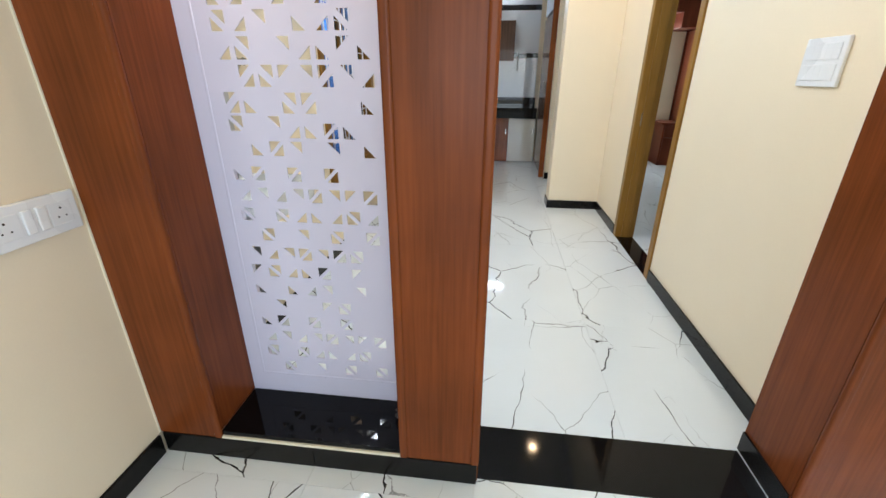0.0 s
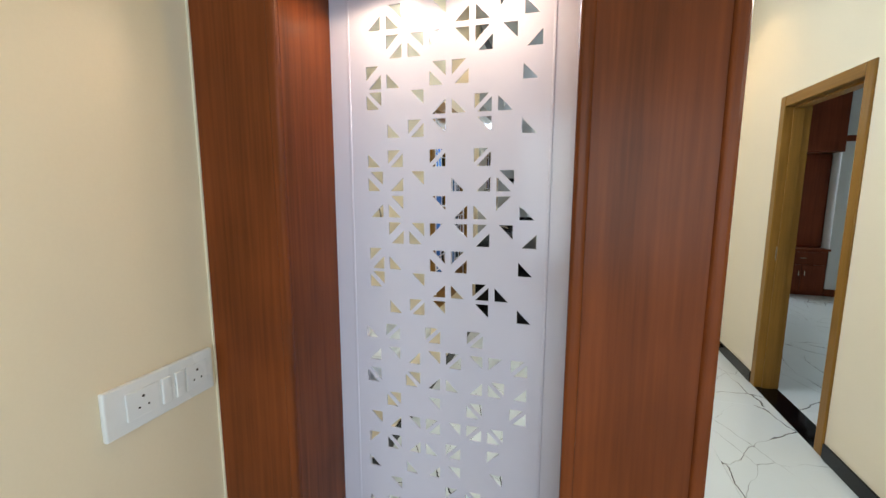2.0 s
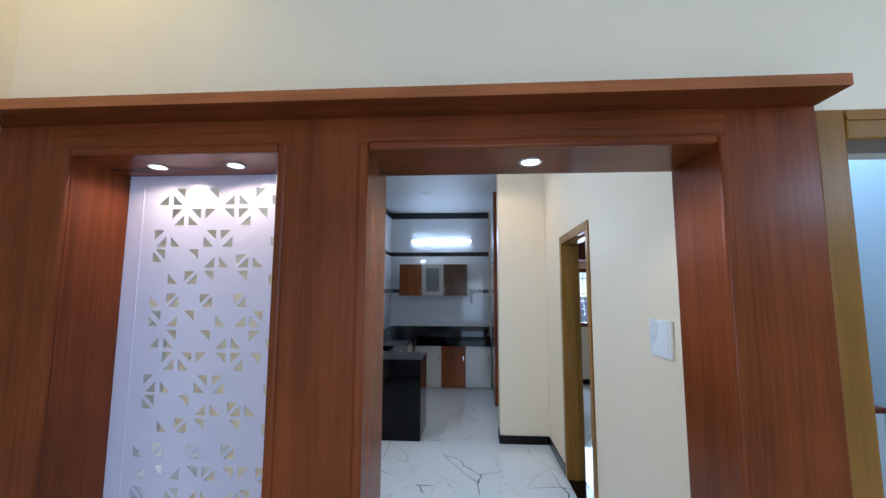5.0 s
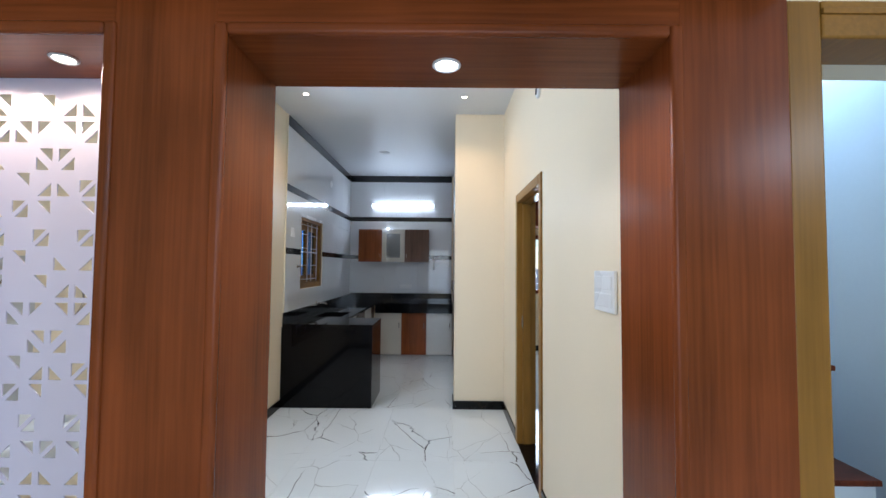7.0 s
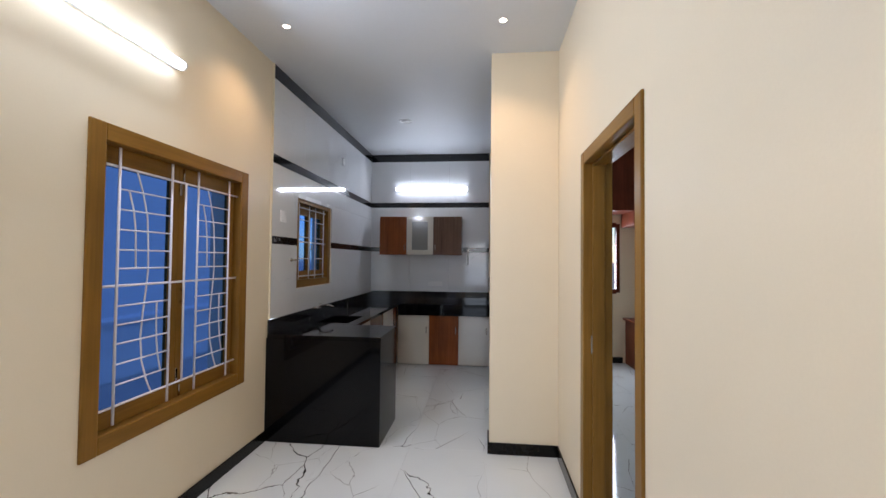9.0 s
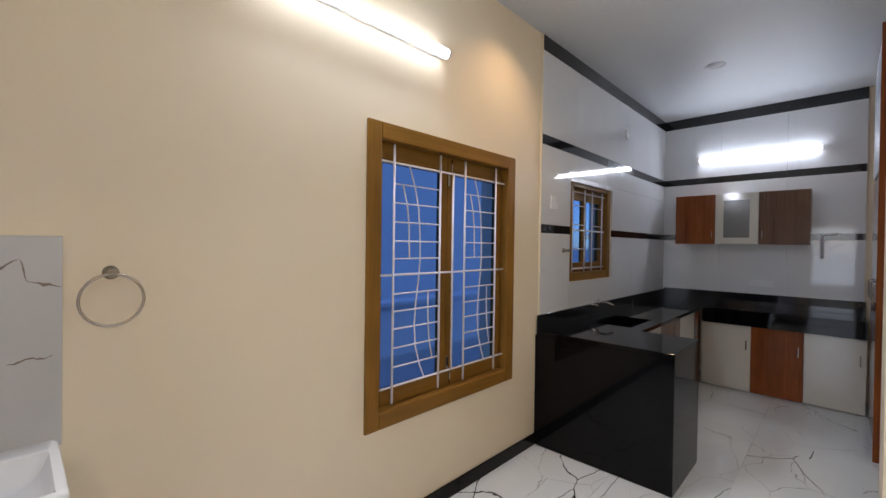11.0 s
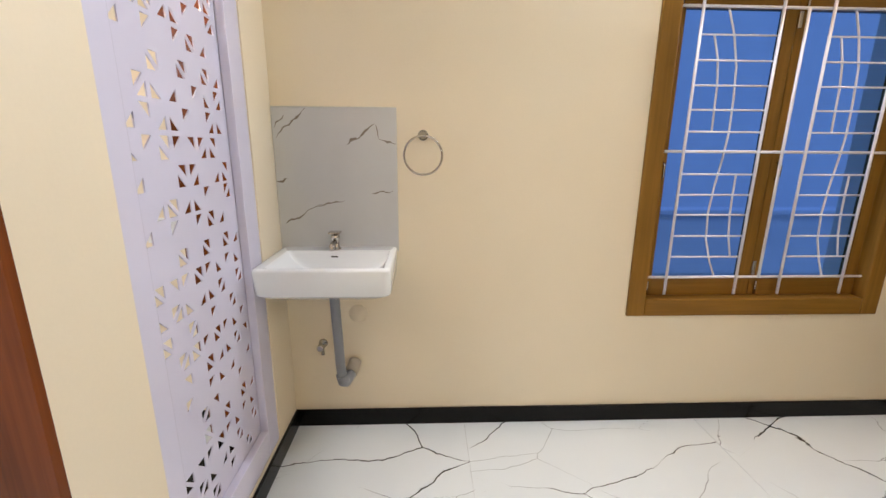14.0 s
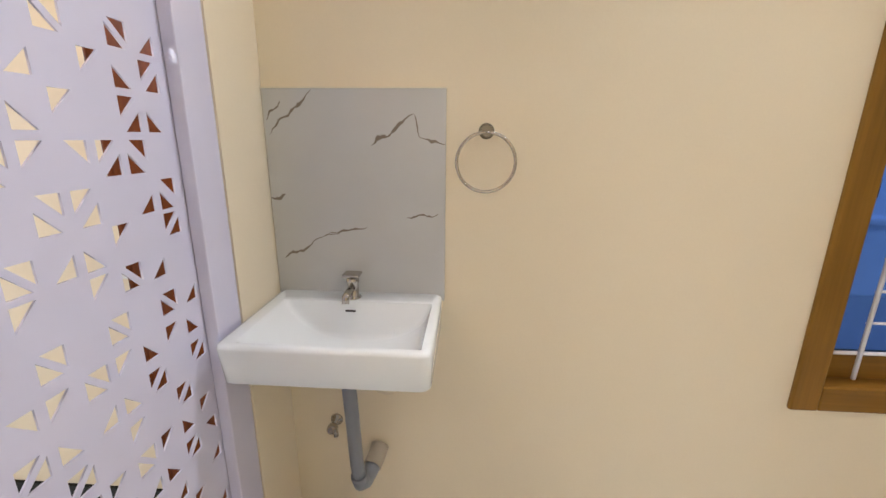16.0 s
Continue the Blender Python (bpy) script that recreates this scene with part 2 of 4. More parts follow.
M_GRANITE = material("black_granite", (0.0035, 0.0035, 0.004), 0.06, grain=0.5, grain_scale=260, blotch=0.2, bump=0.0, spec=0.2)
M_SKIRT = material("black_tile_skirting", (0.006, 0.0055, 0.005), 0.2, grain=0.2, blotch=0.2, bump=0.0, spec=0.2)
M_TILE = veined("white_marble_tile", (0.745, 0.79, 0.80), (0.015, 0.013, 0.012), 0.07, 1.75, 0.0047, 0.41, faint=0.6, warp=0.15)
M_GROUT = material("tile_grout", (0.68, 0.68, 0.66), 0.8)
M_WALLTILE = veined("white_glazed_wall_tile", (0.74, 0.76, 0.78), (0.66, 0.68, 0.70), 0.05, 0.9, 0.01, 0.55, faint=0.4)
M_BLACKTILE = veined("black_marble_tile", (0.012, 0.012, 0.014), (0.35, 0.35, 0.34), 0.06, 1.4, 0.006, 0.58)
M_SPLASH = stroked("grey_marble_splash_tile", (0.56, 0.56, 0.55), (0.21, 0.17, 0.135), 0.12, SPLASH_VEINS)
M_PANEL = material("lilac_white_panel_paint", (0.66, 0.635, 0.76), 0.14, grain=0.01, blotch=0.03, bump=0.0)
M_WHITE = material("white_plastic", (0.78, 0.79, 0.80), 0.28, grain=0.01, blotch=0.02, bump=0.0)
M_HOLE = material("dark_slot", (0.03, 0.025, 0.02), 0.7)
M_CERAMIC = material("white_ceramic", (0.82, 0.84, 0.84), 0.07, grain=0.01, blotch=0.02, bump=0.0)
M_CHROME = material("chrome", (0.50, 0.46, 0.41), 0.12, metal=1.0, grain=0.03, blotch=0.05, bump=0.0)
M_DARKCHROME = material("dull_dark_chrome", (0.26, 0.24, 0.21), 0.22, metal=1.0, grain=0.05, blotch=0.1, bump=0.0)
M_PVC = material("grey_pvc", (0.22, 0.23, 0.25), 0.35, grain=0.05, blotch=0.1)
M_GRILL = material("white_enamel_grill", (0.78, 0.76, 0.80), 0.35, grain=0.03, blotch=0.05)
M_BLUEGLASS = glass("blue_tinted_glass", (0.17, 0.37, 0.86), 0.12)
M_STRIP = material("cream_edge_strip", (0.75, 0.68, 0.52), 0.5)
M_PATCH = material("plaster_patch", (0.72, 0.62, 0.46), 0.8, bump=0.3)
M_RAG = material("dark_wire_scrap", (0.05, 0.042, 0.04), 0.6)
M_TUBE = glowing("tube_glow", (0.86, 0.94, 1.0), 12)
M_SPOTWARM = glowing("warm_led_glow", (1.0, 0.80, 0.58), 18)
M_SPOTCOOL = glowing("cool_led_glow", (1.0, 0.96, 0.95), 18)
M_NEIGHBOUR = material("neighbour_wall_render", (0.82, 0.82, 0.83), 0.8, blotch=0.12)
M_GROUND = material("ground_concrete", (0.42, 0.41, 0.39), 0.9, blotch=0.2)
M_WARDROBE = material("pale_wardrobe_laminate", (0.60, 0.64, 0.68), 0.25, grain=0.02, blotch=0.04)

# ---- building helpers ----


def add_box(bm, x0, x1, y0, y1, z0, z1, bevel=0.0, seg=2):
    vs = bmesh.ops.create_cube(bm, size=1.0, matrix=Matrix.Translation(((x0 + x1) / 2, (y0 + y1) / 2, (z0 + z1) / 2)) @ Matrix.Diagonal((x1 - x0, y1 - y0, z1 - z0, 1)))["verts"]
    if bevel:
        es = {e for v in vs for e in v.link_edges}
        bmesh.ops.bevel(bm, geom=list(es), offset=bevel, segments=seg, affect="EDGES", profile=0.5)


def box(x0, x1, y0, y1, z0, z1, bevel=0.0, seg=2):
    bm = bmesh.new()
    add_box(bm, x0, x1, y0, y1, z0, z1, bevel, seg)
    return bm


def add_tube(bm, pts, r, sides=10):
    """A round bar along points."""
    pts = [Vector(p) for p in pts]
    rings = []
    for i, p in enumerate(pts):
        d = (pts[min(i + 1, len(pts) - 1)] - pts[max(i - 1, 0)]).normalized()
        u = d.orthogonal().normalized() if i == 0 else (rings_u - d * rings_u.dot(d)).normalized()
        rings_u = u
        w = d.cross(u)
        rings.append([bm.verts.new(p + r * (math.cos(a) * u + math.sin(a) * w)) for a in (k * math.tau / sides for k in range(sides))])
    for a, b in zip(rings, rings[1:]):
        for k in range(sides):
            f = bm.faces.new((a[k], a[(k + 1) % sides], b[(k + 1) % sides], b[k]))
            f.smooth = True
    bm.faces.new(rings[0][::-1])
    bm.faces.new(rings[-1])


def tube(pts, r, sides=10):
    bm = bmesh.new()
    add_tube(bm, pts, r, sides)
    return bm


def lathe(profile, n=28, m=None, caps=True):
    """Profile of (radius, height) turned about z, then moved by m."""
    bm = bmesh.new()
    rings = [[bm.verts.new((max(r, 0.0005) * math.cos(k * math.tau / n), max(r, 0.0005) * math.sin(k * math.tau / n), h)) for k in range(n)] for r, h in profile]
    for a, b in zip(rings, rings[1:]):
        for k in range(n):
            bm.faces.new((a[k], a[(k + 1) % n], b[(k + 1) % n], b[k])).smooth = True
    if caps:
        bm.faces.new(rings[0][::-1])
        bm.faces.new(rings[-1])
    bmesh.ops.recalc_face_normals(bm, faces=bm.faces)
    if m is not None:
        bm.transform(m)
    return bm


def part(name, bm, mat, parent=None, label=""):
    """One mesh object out of a bmesh, under its thing."""
    me = bpy.data.meshes.new(name)
    bm.to_mesh(me)
    bm.free()
    me.materials.append(mat)
    ob = new(name, me)
    if parent is not None:
        ob.parent = parent
    if label:
        ob["label"] = label
    return ob


def thing(name, label, category, group="", at=(0, 0, 0)):
    ob = new(name)
    ob.empty_display_size = 0.05
    ob.location = at
    return tagged(ob, label, category, group)


def part_at(name, bm, mat, parent, label=""):
    """As part(), for a mesh in world metres under a thing that does not stand at the origin."""
    off = parent.matrix_basis.translation
    if parent.parent is not None:
        off = off + parent.parent.matrix_basis.translation
    bm.transform(Matrix.Translation(-off))
    return part(name, bm, mat, parent, label)


def structure(name, bm, mat, label, category):
    return tagged(part(name, bm, mat), label, category, kind="structure")


def cut_slab(axis, a0, a1, span, z0, z1, holes):
    """A wall of thickness a0..a1 across axis, along span, with openings (s0, s1, z0, z1)."""
    ss = sorted({span[0], span[1], *(h[0] for h in holes), *(h[1] for h in holes)})
    zs = sorted({z0, z1, *(h[2] for h in holes), *(h[3] for h in holes)})
    bm = bmesh.new()

    def solid(i, j):
        if not (0 <= i < len(ss) - 1 and 0 <= j < len(zs) - 1):
            return False
        s, z = (ss[i] + ss[i + 1]) / 2, (zs[j] + zs[j + 1]) / 2
        return not any(h[0] < s < h[1] and h[2] < z < h[3] for h in holes)

    def v(a, s, z):
        return bm.verts.new((a, s, z) if axis == "x" else (s, a, z))

    for i in range(len(ss) - 1):
        for j in range(len(zs) - 1):
            if not solid(i, j):
                continue
            p, q, r, t = ss[i], ss[i + 1], zs[j], zs[j + 1]
            for a in (a0, a1):
                bm.faces.new((v(a, p, r), v(a, q, r), v(a, q, t), v(a, p, t)))
            for ok, e0, e1 in ((solid(i - 1, j), (p, r), (p, t)), (solid(i + 1, j), (q, r), (q, t)), (solid(i, j - 1), (p, r), (q, r)), (solid(i, j + 1), (p, t), (q, t))):
                if not ok:
                    bm.faces.new((v(a0, *e0), v(a0, *e1), v(a1, *e1), v(a1, *e0)))
    bmesh.ops.remove_doubles(bm, verts=bm.verts, dist=0.0001)
    bmesh.ops.recalc_face_normals(bm, faces=bm.faces)
    return bm


# ---- large structure ----
H = 3.15         # ceiling
XL = -1.133      # window wall
XH = -1.142      # hall side wall
XR = 1.226       # dining wall
YF, YB = 1.235, 1.493   # partition
YJ = 4.703       # jog before the kitchen
YK = 7.80        # kitchen end wall
W1 = (3.193, 4.295, 0.655, 2.055)    # dining window opening
W2 = (5.207, 6.093, 1.217, 2.118)      # kitchen window opening
BD = (2.985, 3.918, 0.0, 2.125)      # bedroom door opening

structure("wall_west", cut_slab("x", XL - 0.23, XL, (YF + 0.06, 8.2), 0, H, [W1, W2]), M_WALL, "cream painted plaster wall with two grilled windows", "wall")
structure("wall_hall_west", box(XH - 0.23, XH, -4.2, YF, 0, H), M_WALL, "cream painted plaster hall wall", "wall")
structure("wall_partition", cut_slab("y", YF, YB, (XH, 4.2), 0, H, [(-0.904, -0.182, 0.1, 2.049), (0.059, 1.119, 0, 2.05), (1.42, 2.3, 0, 2.06)]), M_WALL, "cream wall between hall and dining space", "wall")
structure("wall_dining", cut_slab("x", XR, XR + 0.14, (YB, YJ + 1.45), 0, H, [BD]), M_WALL, "cream dining wall with a bedroom doorway", "wall")
structure("wall_jog", box(0.70, XR, YJ, YJ + 0.23, 0, H, 0.004), M_WALL, "cream column beside the kitchen entrance", "wall")
structure("wall_stub", box(0.80, XR, 6.12, 6.22, 0, H, 0.003), M_WALL, "cream wall end beside the tall cupboard", "wall")
structure("wall_kitchen_east", box(1.3, 1.45, 6.2, 8.2, 0, H), M_WALL, "plain cream wall behind the cupboard", "wall")
structure("wall_north", cut_slab("y", YK + 0.02, YK + 0.23, (XL, 4.6), 0, H, [(1.85, 2.66, 1.04, 2.06)]), M_WALL, "cream end wall with a bedroom window", "wall")
structure("wall_stairwell", box(XR + 0.14, 4.2, 2.83, 2.95, 0, H), M_STAIRWALL, "white wall behind the stairs, tinted for the blue light on it", "wall")
structure("wall_stairwell_side", box(2.75, 2.87, YB, 2.83, 0, H), M_STAIRWALL, "white stairwell side wall, tinted for the blue light on it", "wall")
structure("wall_bedroom_east", box(4.2, 4.4, YF, 8.2, 0, H), M_WALL, "plain cream bedroom wall", "wall")
structure("wall_hall_east", box(4.0, 4.2, -4.2, YF, 0, H), M_WALL, "plain cream hall wall", "wall")
structure("wall_south", cut_slab("y", -4.2, -4.0, (XL, 4.0), 0, H, [(-0.95, 2.25, 0.35, 2.6)]), M_WALL, "cream hall wall with a wide window opening", "wall")
structure("ceiling", box(XL - 0.23, 4.4, -4.2, 8.25, H, H + 0.15), M_CEIL, "smooth white painted ceiling", "ceiling")

structure("ground", box(-400, 400, -400, 400, -0.5, -0.25), M_GROUND, "grey concrete ground outside", "ground")

# skirting
SK = 0.088
_sk = bmesh.new()
for b in [(XH, XH + 0.012, -4.0, YF - 0.034), (XL, XL + 0.012, YB, 4.687), (XL + 0.012, 0.058, YB, YB + 0.012), (XR - 0.012, XR, YB, BD[0] - 0.01), (XR - 0.012, XR, BD[1] + 0.02, YJ),
          (0.70, XR - 0.012, YJ - 0.012, YJ), (0.688, 0.70, YJ - 0.012, YJ + 0.23), (0.80, XR, 6.108, 6.12), (1.12, XR - 0.012, YB, YB + 0.012),
          (XR + 0.14, XR + 0.152, BD[1], 8.0), (XR + 0.152, 2.7, YK + 0.008, YK + 0.02), (3.9, 4.0, -4, -3.99)]:
    add_box(_sk, b[0], b[1], b[2], b[3], 0, SK, 0.0015, 1)
structure("baseboard", _sk, M_SKIRT, "black polished tile skirting along the walls", "baseboard")

# ---- timber-clad partition of the hall ----
NX0, NX1, NZ0, NZ1 = -0.885, -0.198, 0.125, 2.03   # niche
DX0, DX1, DZ1 = 0.078, 1.10, 2.03                 # walk-through
FY = 1.213
cladding = tagged(new("timber_cladding"), "reddish teak laminate cladding framing a niche and doorway", "cladding", kind="structure")
for nm, b in {
    "stile": (XH + 0.002, NX0 - 0.02, FY, YF, 0.095, 2.132), "stile_b": (NX1 + 0.02, DX0 - 0.02, FY, YF, 0.095, 2.132), "stile_c": (DX1 + 0.02, 1.368, FY, YF, 0.095, 2.132),
}.items():
    part("stile", box(*b, 0.002), M_WOOD_Z, cladding)
part("rail", box(NX0 - 0.02, NX1 + 0.02, FY + 0.0005, YF, NZ1 + 0.02, 2.132), M_WOOD_X, cladding)
part("rail", box(DX0 - 0.02, DX1 + 0.02, FY + 0.0005, YF, DZ1 + 0.02, 2.132), M_WOOD_X, cladding)


def moulding(x0, x1, z0, z1):
    """Rounded bead round three sides of an opening."""
    for a in ((x0 - 0.026, x0 + 0.003, FY - 0.008, FY + 0.012, z0, z1 + 0.026), (x1 - 0.003, x1 + 0.026, FY - 0.008, FY + 0.012, z0, z1 + 0.026)):
        part("bead", box(*a, 0.0085, 3), M_WOOD_Z, cladding)
    part("bead", box(x0 + 0.003, x1 - 0.003, FY - 0.0075, FY + 0.012, z1 - 0.003, z1 + 0.026, 0.0085, 3), M_WOOD_X, cladding)


moulding(NX0, NX1, NZ0 - 0.03, NZ1)
moulding(DX0, DX1, 0.095, DZ1)
part("niche_side", box(NX0 - 0.019, NX0, FY + 0.012, 1.452, NZ0, NZ1 + 0.019), M_WOOD_Z, cladding)
part("niche_side", box(NX1, NX1 + 0.019, FY + 0.012, 1.452, NZ0, NZ1 + 0.019), M_WOOD_Z, cladding)
part("niche_soffit", box(NX0, NX1, FY + 0.012, 1.452, NZ1, NZ1 + 0.019), M_WOOD_X, cladding)
part("jamb", box(DX0 - 0.019, DX0, FY + 0.012, YB + 0.002, 0.002, DZ1 + 0.019), M_WOOD_Z, cladding)
part("jamb", box(DX1, DX1 + 0.019, FY + 0.012, YB + 0.002, 0.002, DZ1 + 0.019), M_WOOD_Z, cladding)
part("door_soffit", box(DX0, DX1, FY + 0.012, YB + 0.002, DZ1, DZ1 + 0.0185), M_WOOD_X, cladding)
ledge = part("ledge", box(XH + 0.002, 1.372, 1.097, YF - 0.001, 2.133, 2.166, 0.002), M_WOOD_X, cladding)
part("edge_band", box(XH + 0.003, 1.3725, 1.0955, 1.097, 2.1335, 2.1655), M_WOOD_EDGE, ledge, "lighter orange edge band")
part("skirting_tile", box(XH + 0.012, -0.53, FY - 0.004, FY + 0.02, 0.001, 0.094, 0.0015, 1), M_SKIRT, cladding)
part("skirting_tile", box(-0.528, DX0 - 0.004, FY - 0.004, FY + 0.02, 0.001, 0.094, 0.0015, 1), M_SKIRT, cladding)
part("skirting_tile", box(DX1 + 0.004, 1.368, FY - 0.004, FY + 0.02, 0.001, 0.094, 0.0015, 1), M_SKIRT, cladding)
part("skirting_tile", box(DX1 - 0.01, DX1 - 0.0005, FY + 0.013, YB, 0.004, 0.094, 0.0015, 1), M_SKIRT, cladding)
part("sill_slab", box(NX0, NX1, FY + 0.004, 1.452, 0.106, NZ0, 0.0015, 1), M_GRANITE, cladding, "black granite niche sill")
part("edge_strip", box(NX0, NX1, FY - 0.002, FY + 0.012, 0.0945, 0.1055), M_STRIP, cladding, "unpainted cream strip under the sill")

part("caulk_bead", box(XH, XH + 0.005, FY - 0.006, FY + 0.002, 0.095, 2.132, 0.0015, 1), M_STRIP, cladding, "thin cream filler line along the wall")

structure("door_threshold", box(DX0, DX1 - 0.012, YF, 1.482, -0.002, 0.003, 0.001, 1), M_GRANITE, "black granite threshold strip", "threshold")
structure("bedroom_threshold", box(XR - 0.005, XR + 0.145, BD[0] + 0.02, BD[1] - 0.02, -0.002, 0.004, 0.001, 1), M_GRANITE, "black granite bedroom threshold", "threshold")

# pierced screen panel: a, b, c, d = triangle with its right angle upper left, upper right, lower left, lower right
PATTERN = """
d bc - b d c a c|- ad bc a b ad b d|ad c - bc ad - - c|bc^ - b d c ad_ c -|- c ad b - b - c|c ad - ad - ad - -
bc d b - c d bc -|d bc - b d c a c|- ad bc a b ad b d|ad c - bc ad - - c|bc^ - b d c ad_ c -|- c ad b - b - c
c ad - ad - ad - -|d b d b ad b a ad|bc - bc d c d bc d|- bc - b - bc - ad|b d b ad b ad bc -|a bc d c ad - a -
c - c d b - b -|- b - - a bc - -|c ad - ad - ad - -|d b d b ad b a ad|bc - bc d c d bc -|- bc - b - bc - bc
"""
ROWS_OF_HOLES = [r.split() for line in PATTERN.strip().splitlines() for r in line.split("|")]
LEVELS = [1.951, 1.874, 1.795, 1.722, 1.652, 1.570, 1.506, 1.433, 1.356, 1.278, 1.205, 1.137, 1.053, 0.981, 0.908, 0.834, 0.762, 0.690, 0.618, 0.545, 0.475, 0.403, 0.332, 0.259]


def pierced(x0, x1, z0, z1, y, thick):
    cu = bpy.data.curves.new("panel", "CURVE")
    cu.dimensions, cu.fill_mode, cu.extrude, cu.bevel_depth = "2D", "BOTH", thick / 2, 0.0

    def loop(pts):
        s = cu.splines.new("POLY")
        s.points.add(len(pts) - 1)
        for p, (u, v) in zip(s.points, pts):
            p.co = (u, v, 0, 1)
        s.use_cyclic_u = True

    loop([(x0, z0), (x1, z0), (x1, z1), (x0, z1)])
    q = 0.0385               # leg of a triangle
    gx, square = 0.0232, 0.0235    # half a cell across; half a close-set pair upwards
    for i, row in enumerate(ROWS_OF_HOLES):
        upper = i < 12
        half = {0: 0.0315, 1: 0.031, 2: 0.031, 3: 0.0335, 6: 0.028}.get(i % 7, square) if upper else square
        for j, cell in enumerate(row):
            cx = -0.751 + 0.0633 * j if upper else -0.767 + 0.0637 * j
            cz, h = LEVELS[i], half
            if cell[-1] in "^_":
                cz, h = cz + (half - square) * (1 if cell[-1] == "^" else -1), square
            for ch in cell.strip("-^_"):
                sx, sz = {"a": (-1, 1), "b": (1, 1), "c": (-1, -1), "d": (1, -1)}[ch]
                kx, kz = cx + sx * gx, cz + sz * h
                loop([(kx, kz), (kx - sx * q, kz), (kx, kz - sz * q)])
    ob = bpy.data.objects.new("panel", cu)
    scene.collection.objects.link(ob)
    me = bpy.data.meshes.new_from_object(ob.evaluated_get(bpy.context.evaluated_depsgraph_get()))
    bpy.data.objects.remove(ob)
    bm = bmesh.new()
    bm.from_mesh(me)
    bpy.data.meshes.remove(me)
    bm.transform(Matrix.Translation((0, y + thick / 2, 0)) @ Matrix.Rotation(math.pi / 2, 4, "X"))
    return bm


screen = thing("screen_panel", "lilac-white pierced screen panel with triangular cut-outs in a niche", "screen")
part("board", pierced(NX0 - 0.015, NX1 + 0.015, NZ0 - 0.02, NZ1 + 0.015, 1.453, 0.004), M_PANEL, screen)
for x in (NX0 + 0.058, NX1 - 0.058):
    part("groove_bead", box(x - 0.004, x + 0.004, 1.4505, 1.454, NZ0 + 0.09, NZ1 - 0.02, 0.0015, 1), M_PANEL, screen)
part("groove_bead", box(NX0 + 0.058, NX1 - 0.058, 1.4505, 1.454, NZ0 + 0.088, NZ0 + 0.096, 0.0015, 1), M_PANEL, screen)
# raised border on the dining side
for b in ((NX0 - 0.018, NX0 + 0.085, 0.1, NZ1 + 0.018), (NX1 - 0.06, NX1 + 0.018, 0.1, NZ1 + 0.018)):
    part("border", box(b[0], b[1], 1.4575, YB - 0.004, b[2], b[3], 0.003), M_PANEL, screen)
for z0, z1 in ((0.1, 0.215), (NZ1 - 0.03, NZ1 + 0.018)):
    part("border", box(NX0 + 0.085, NX1 - 0.06, 1.4575, YB - 0.0045, z0, z1, 0.003), M_PANEL, screen)


def downlight(x, y, z, mat, label, group, r=0.04, watts=0.0, colour=WARM, angle=120):
    d = thing("downlight", label, "ceiling light", group, (x, y, z))
    part("trim_ring", lathe([(r, 0.0), (r * 1.3, 0.0), (r * 1.32, -0.003), (r * 1.2, -0.006), (r, -0.004), (r, 0.0)], caps=False), M_WHITE, d)
    part("lens", lathe([(0, -0.0025), (r * 0.98, -0.0025), (r * 0.98, -0.001), (0, -0.001)]), mat, d)
    if watts:
        spot_lamp("downlight_beam", (x, y, z - 0.012), watts, colour, angle, blend=0.3 if angle > 150 else 0.8)
    return d


downlight(-0.685, 1.335, NZ1, M_SPOTWARM, "small lit warm recessed light in the niche soffit", "niche lights", 0.024, 3.8, (1.0, 0.70, 0.45), 165)
downlight(-0.407, 1.335, NZ1, M_SPOTWARM, "small lit warm recessed light in the niche soffit", "niche lights", 0.024, 3.8, (1.0, 0.70, 0.45), 165)
downlight(0.586, 1.355, DZ1, M_SPOTCOOL, "small lit white recessed light over the walk-through", "doorway lights", 0.029, 13.0, (1.0, 0.92, 0.80), 168)
downlight(-0.758, 4.2, H, M_SPOTWARM, "lit warm recessed ceiling light in the dining space", "ceiling downlights", 0.024, 26, WARM)
downlight(0.77, 4.25, H, M_SPOTWARM, "lit warm recessed ceiling light in the dining space", "ceiling downlights", 0.024, 26, WARM)
downlight(-0.29, 6.25, H, M_WHITE, "unlit recessed ceiling light in the kitchen", "ceiling downlights", 0.06)
downlight(-0.8, 0.93, H, M_SPOTWARM, "lit warm recessed ceiling light in the hall", "ceiling downlights", 0.045, 18, (1.0, 0.68, 0.15))

cover = thing("ceiling_cover", "plain round white cover plate on the dining ceiling", "cover plate", "", (-0.19, 3.86, H))
part("disc", lathe([(0.075, 0.0), (0.073, -0.008), (0.05, -0.013), (0, -0.014)], 28), M_CEIL, cover)

# scrap on the niche sill
random.seed(4)
_rag = bmesh.new()
for k in range(26):
    c = Vector((-0.222 + random.uniform(-0.012, 0.014), 1.395 + random.uniform(-0.035, 0.035), NZ0 + 0.012 + random.uniform(0, 0.07)))
    pts = [c + Vector((random.uniform(-1, 1) * 0.02, random.uniform(-1, 1) * 0.028, max(random.uniform(-1, 1) * 0.025, NZ0 + 0.004 - c.z))) for _ in range(6)]
    add_tube(_rag, pts, 0.0035, 5)
tagged(part("wire_scrap", _rag, M_RAG), "crumpled dark wire scrap lying on the niche sill", "scrap")


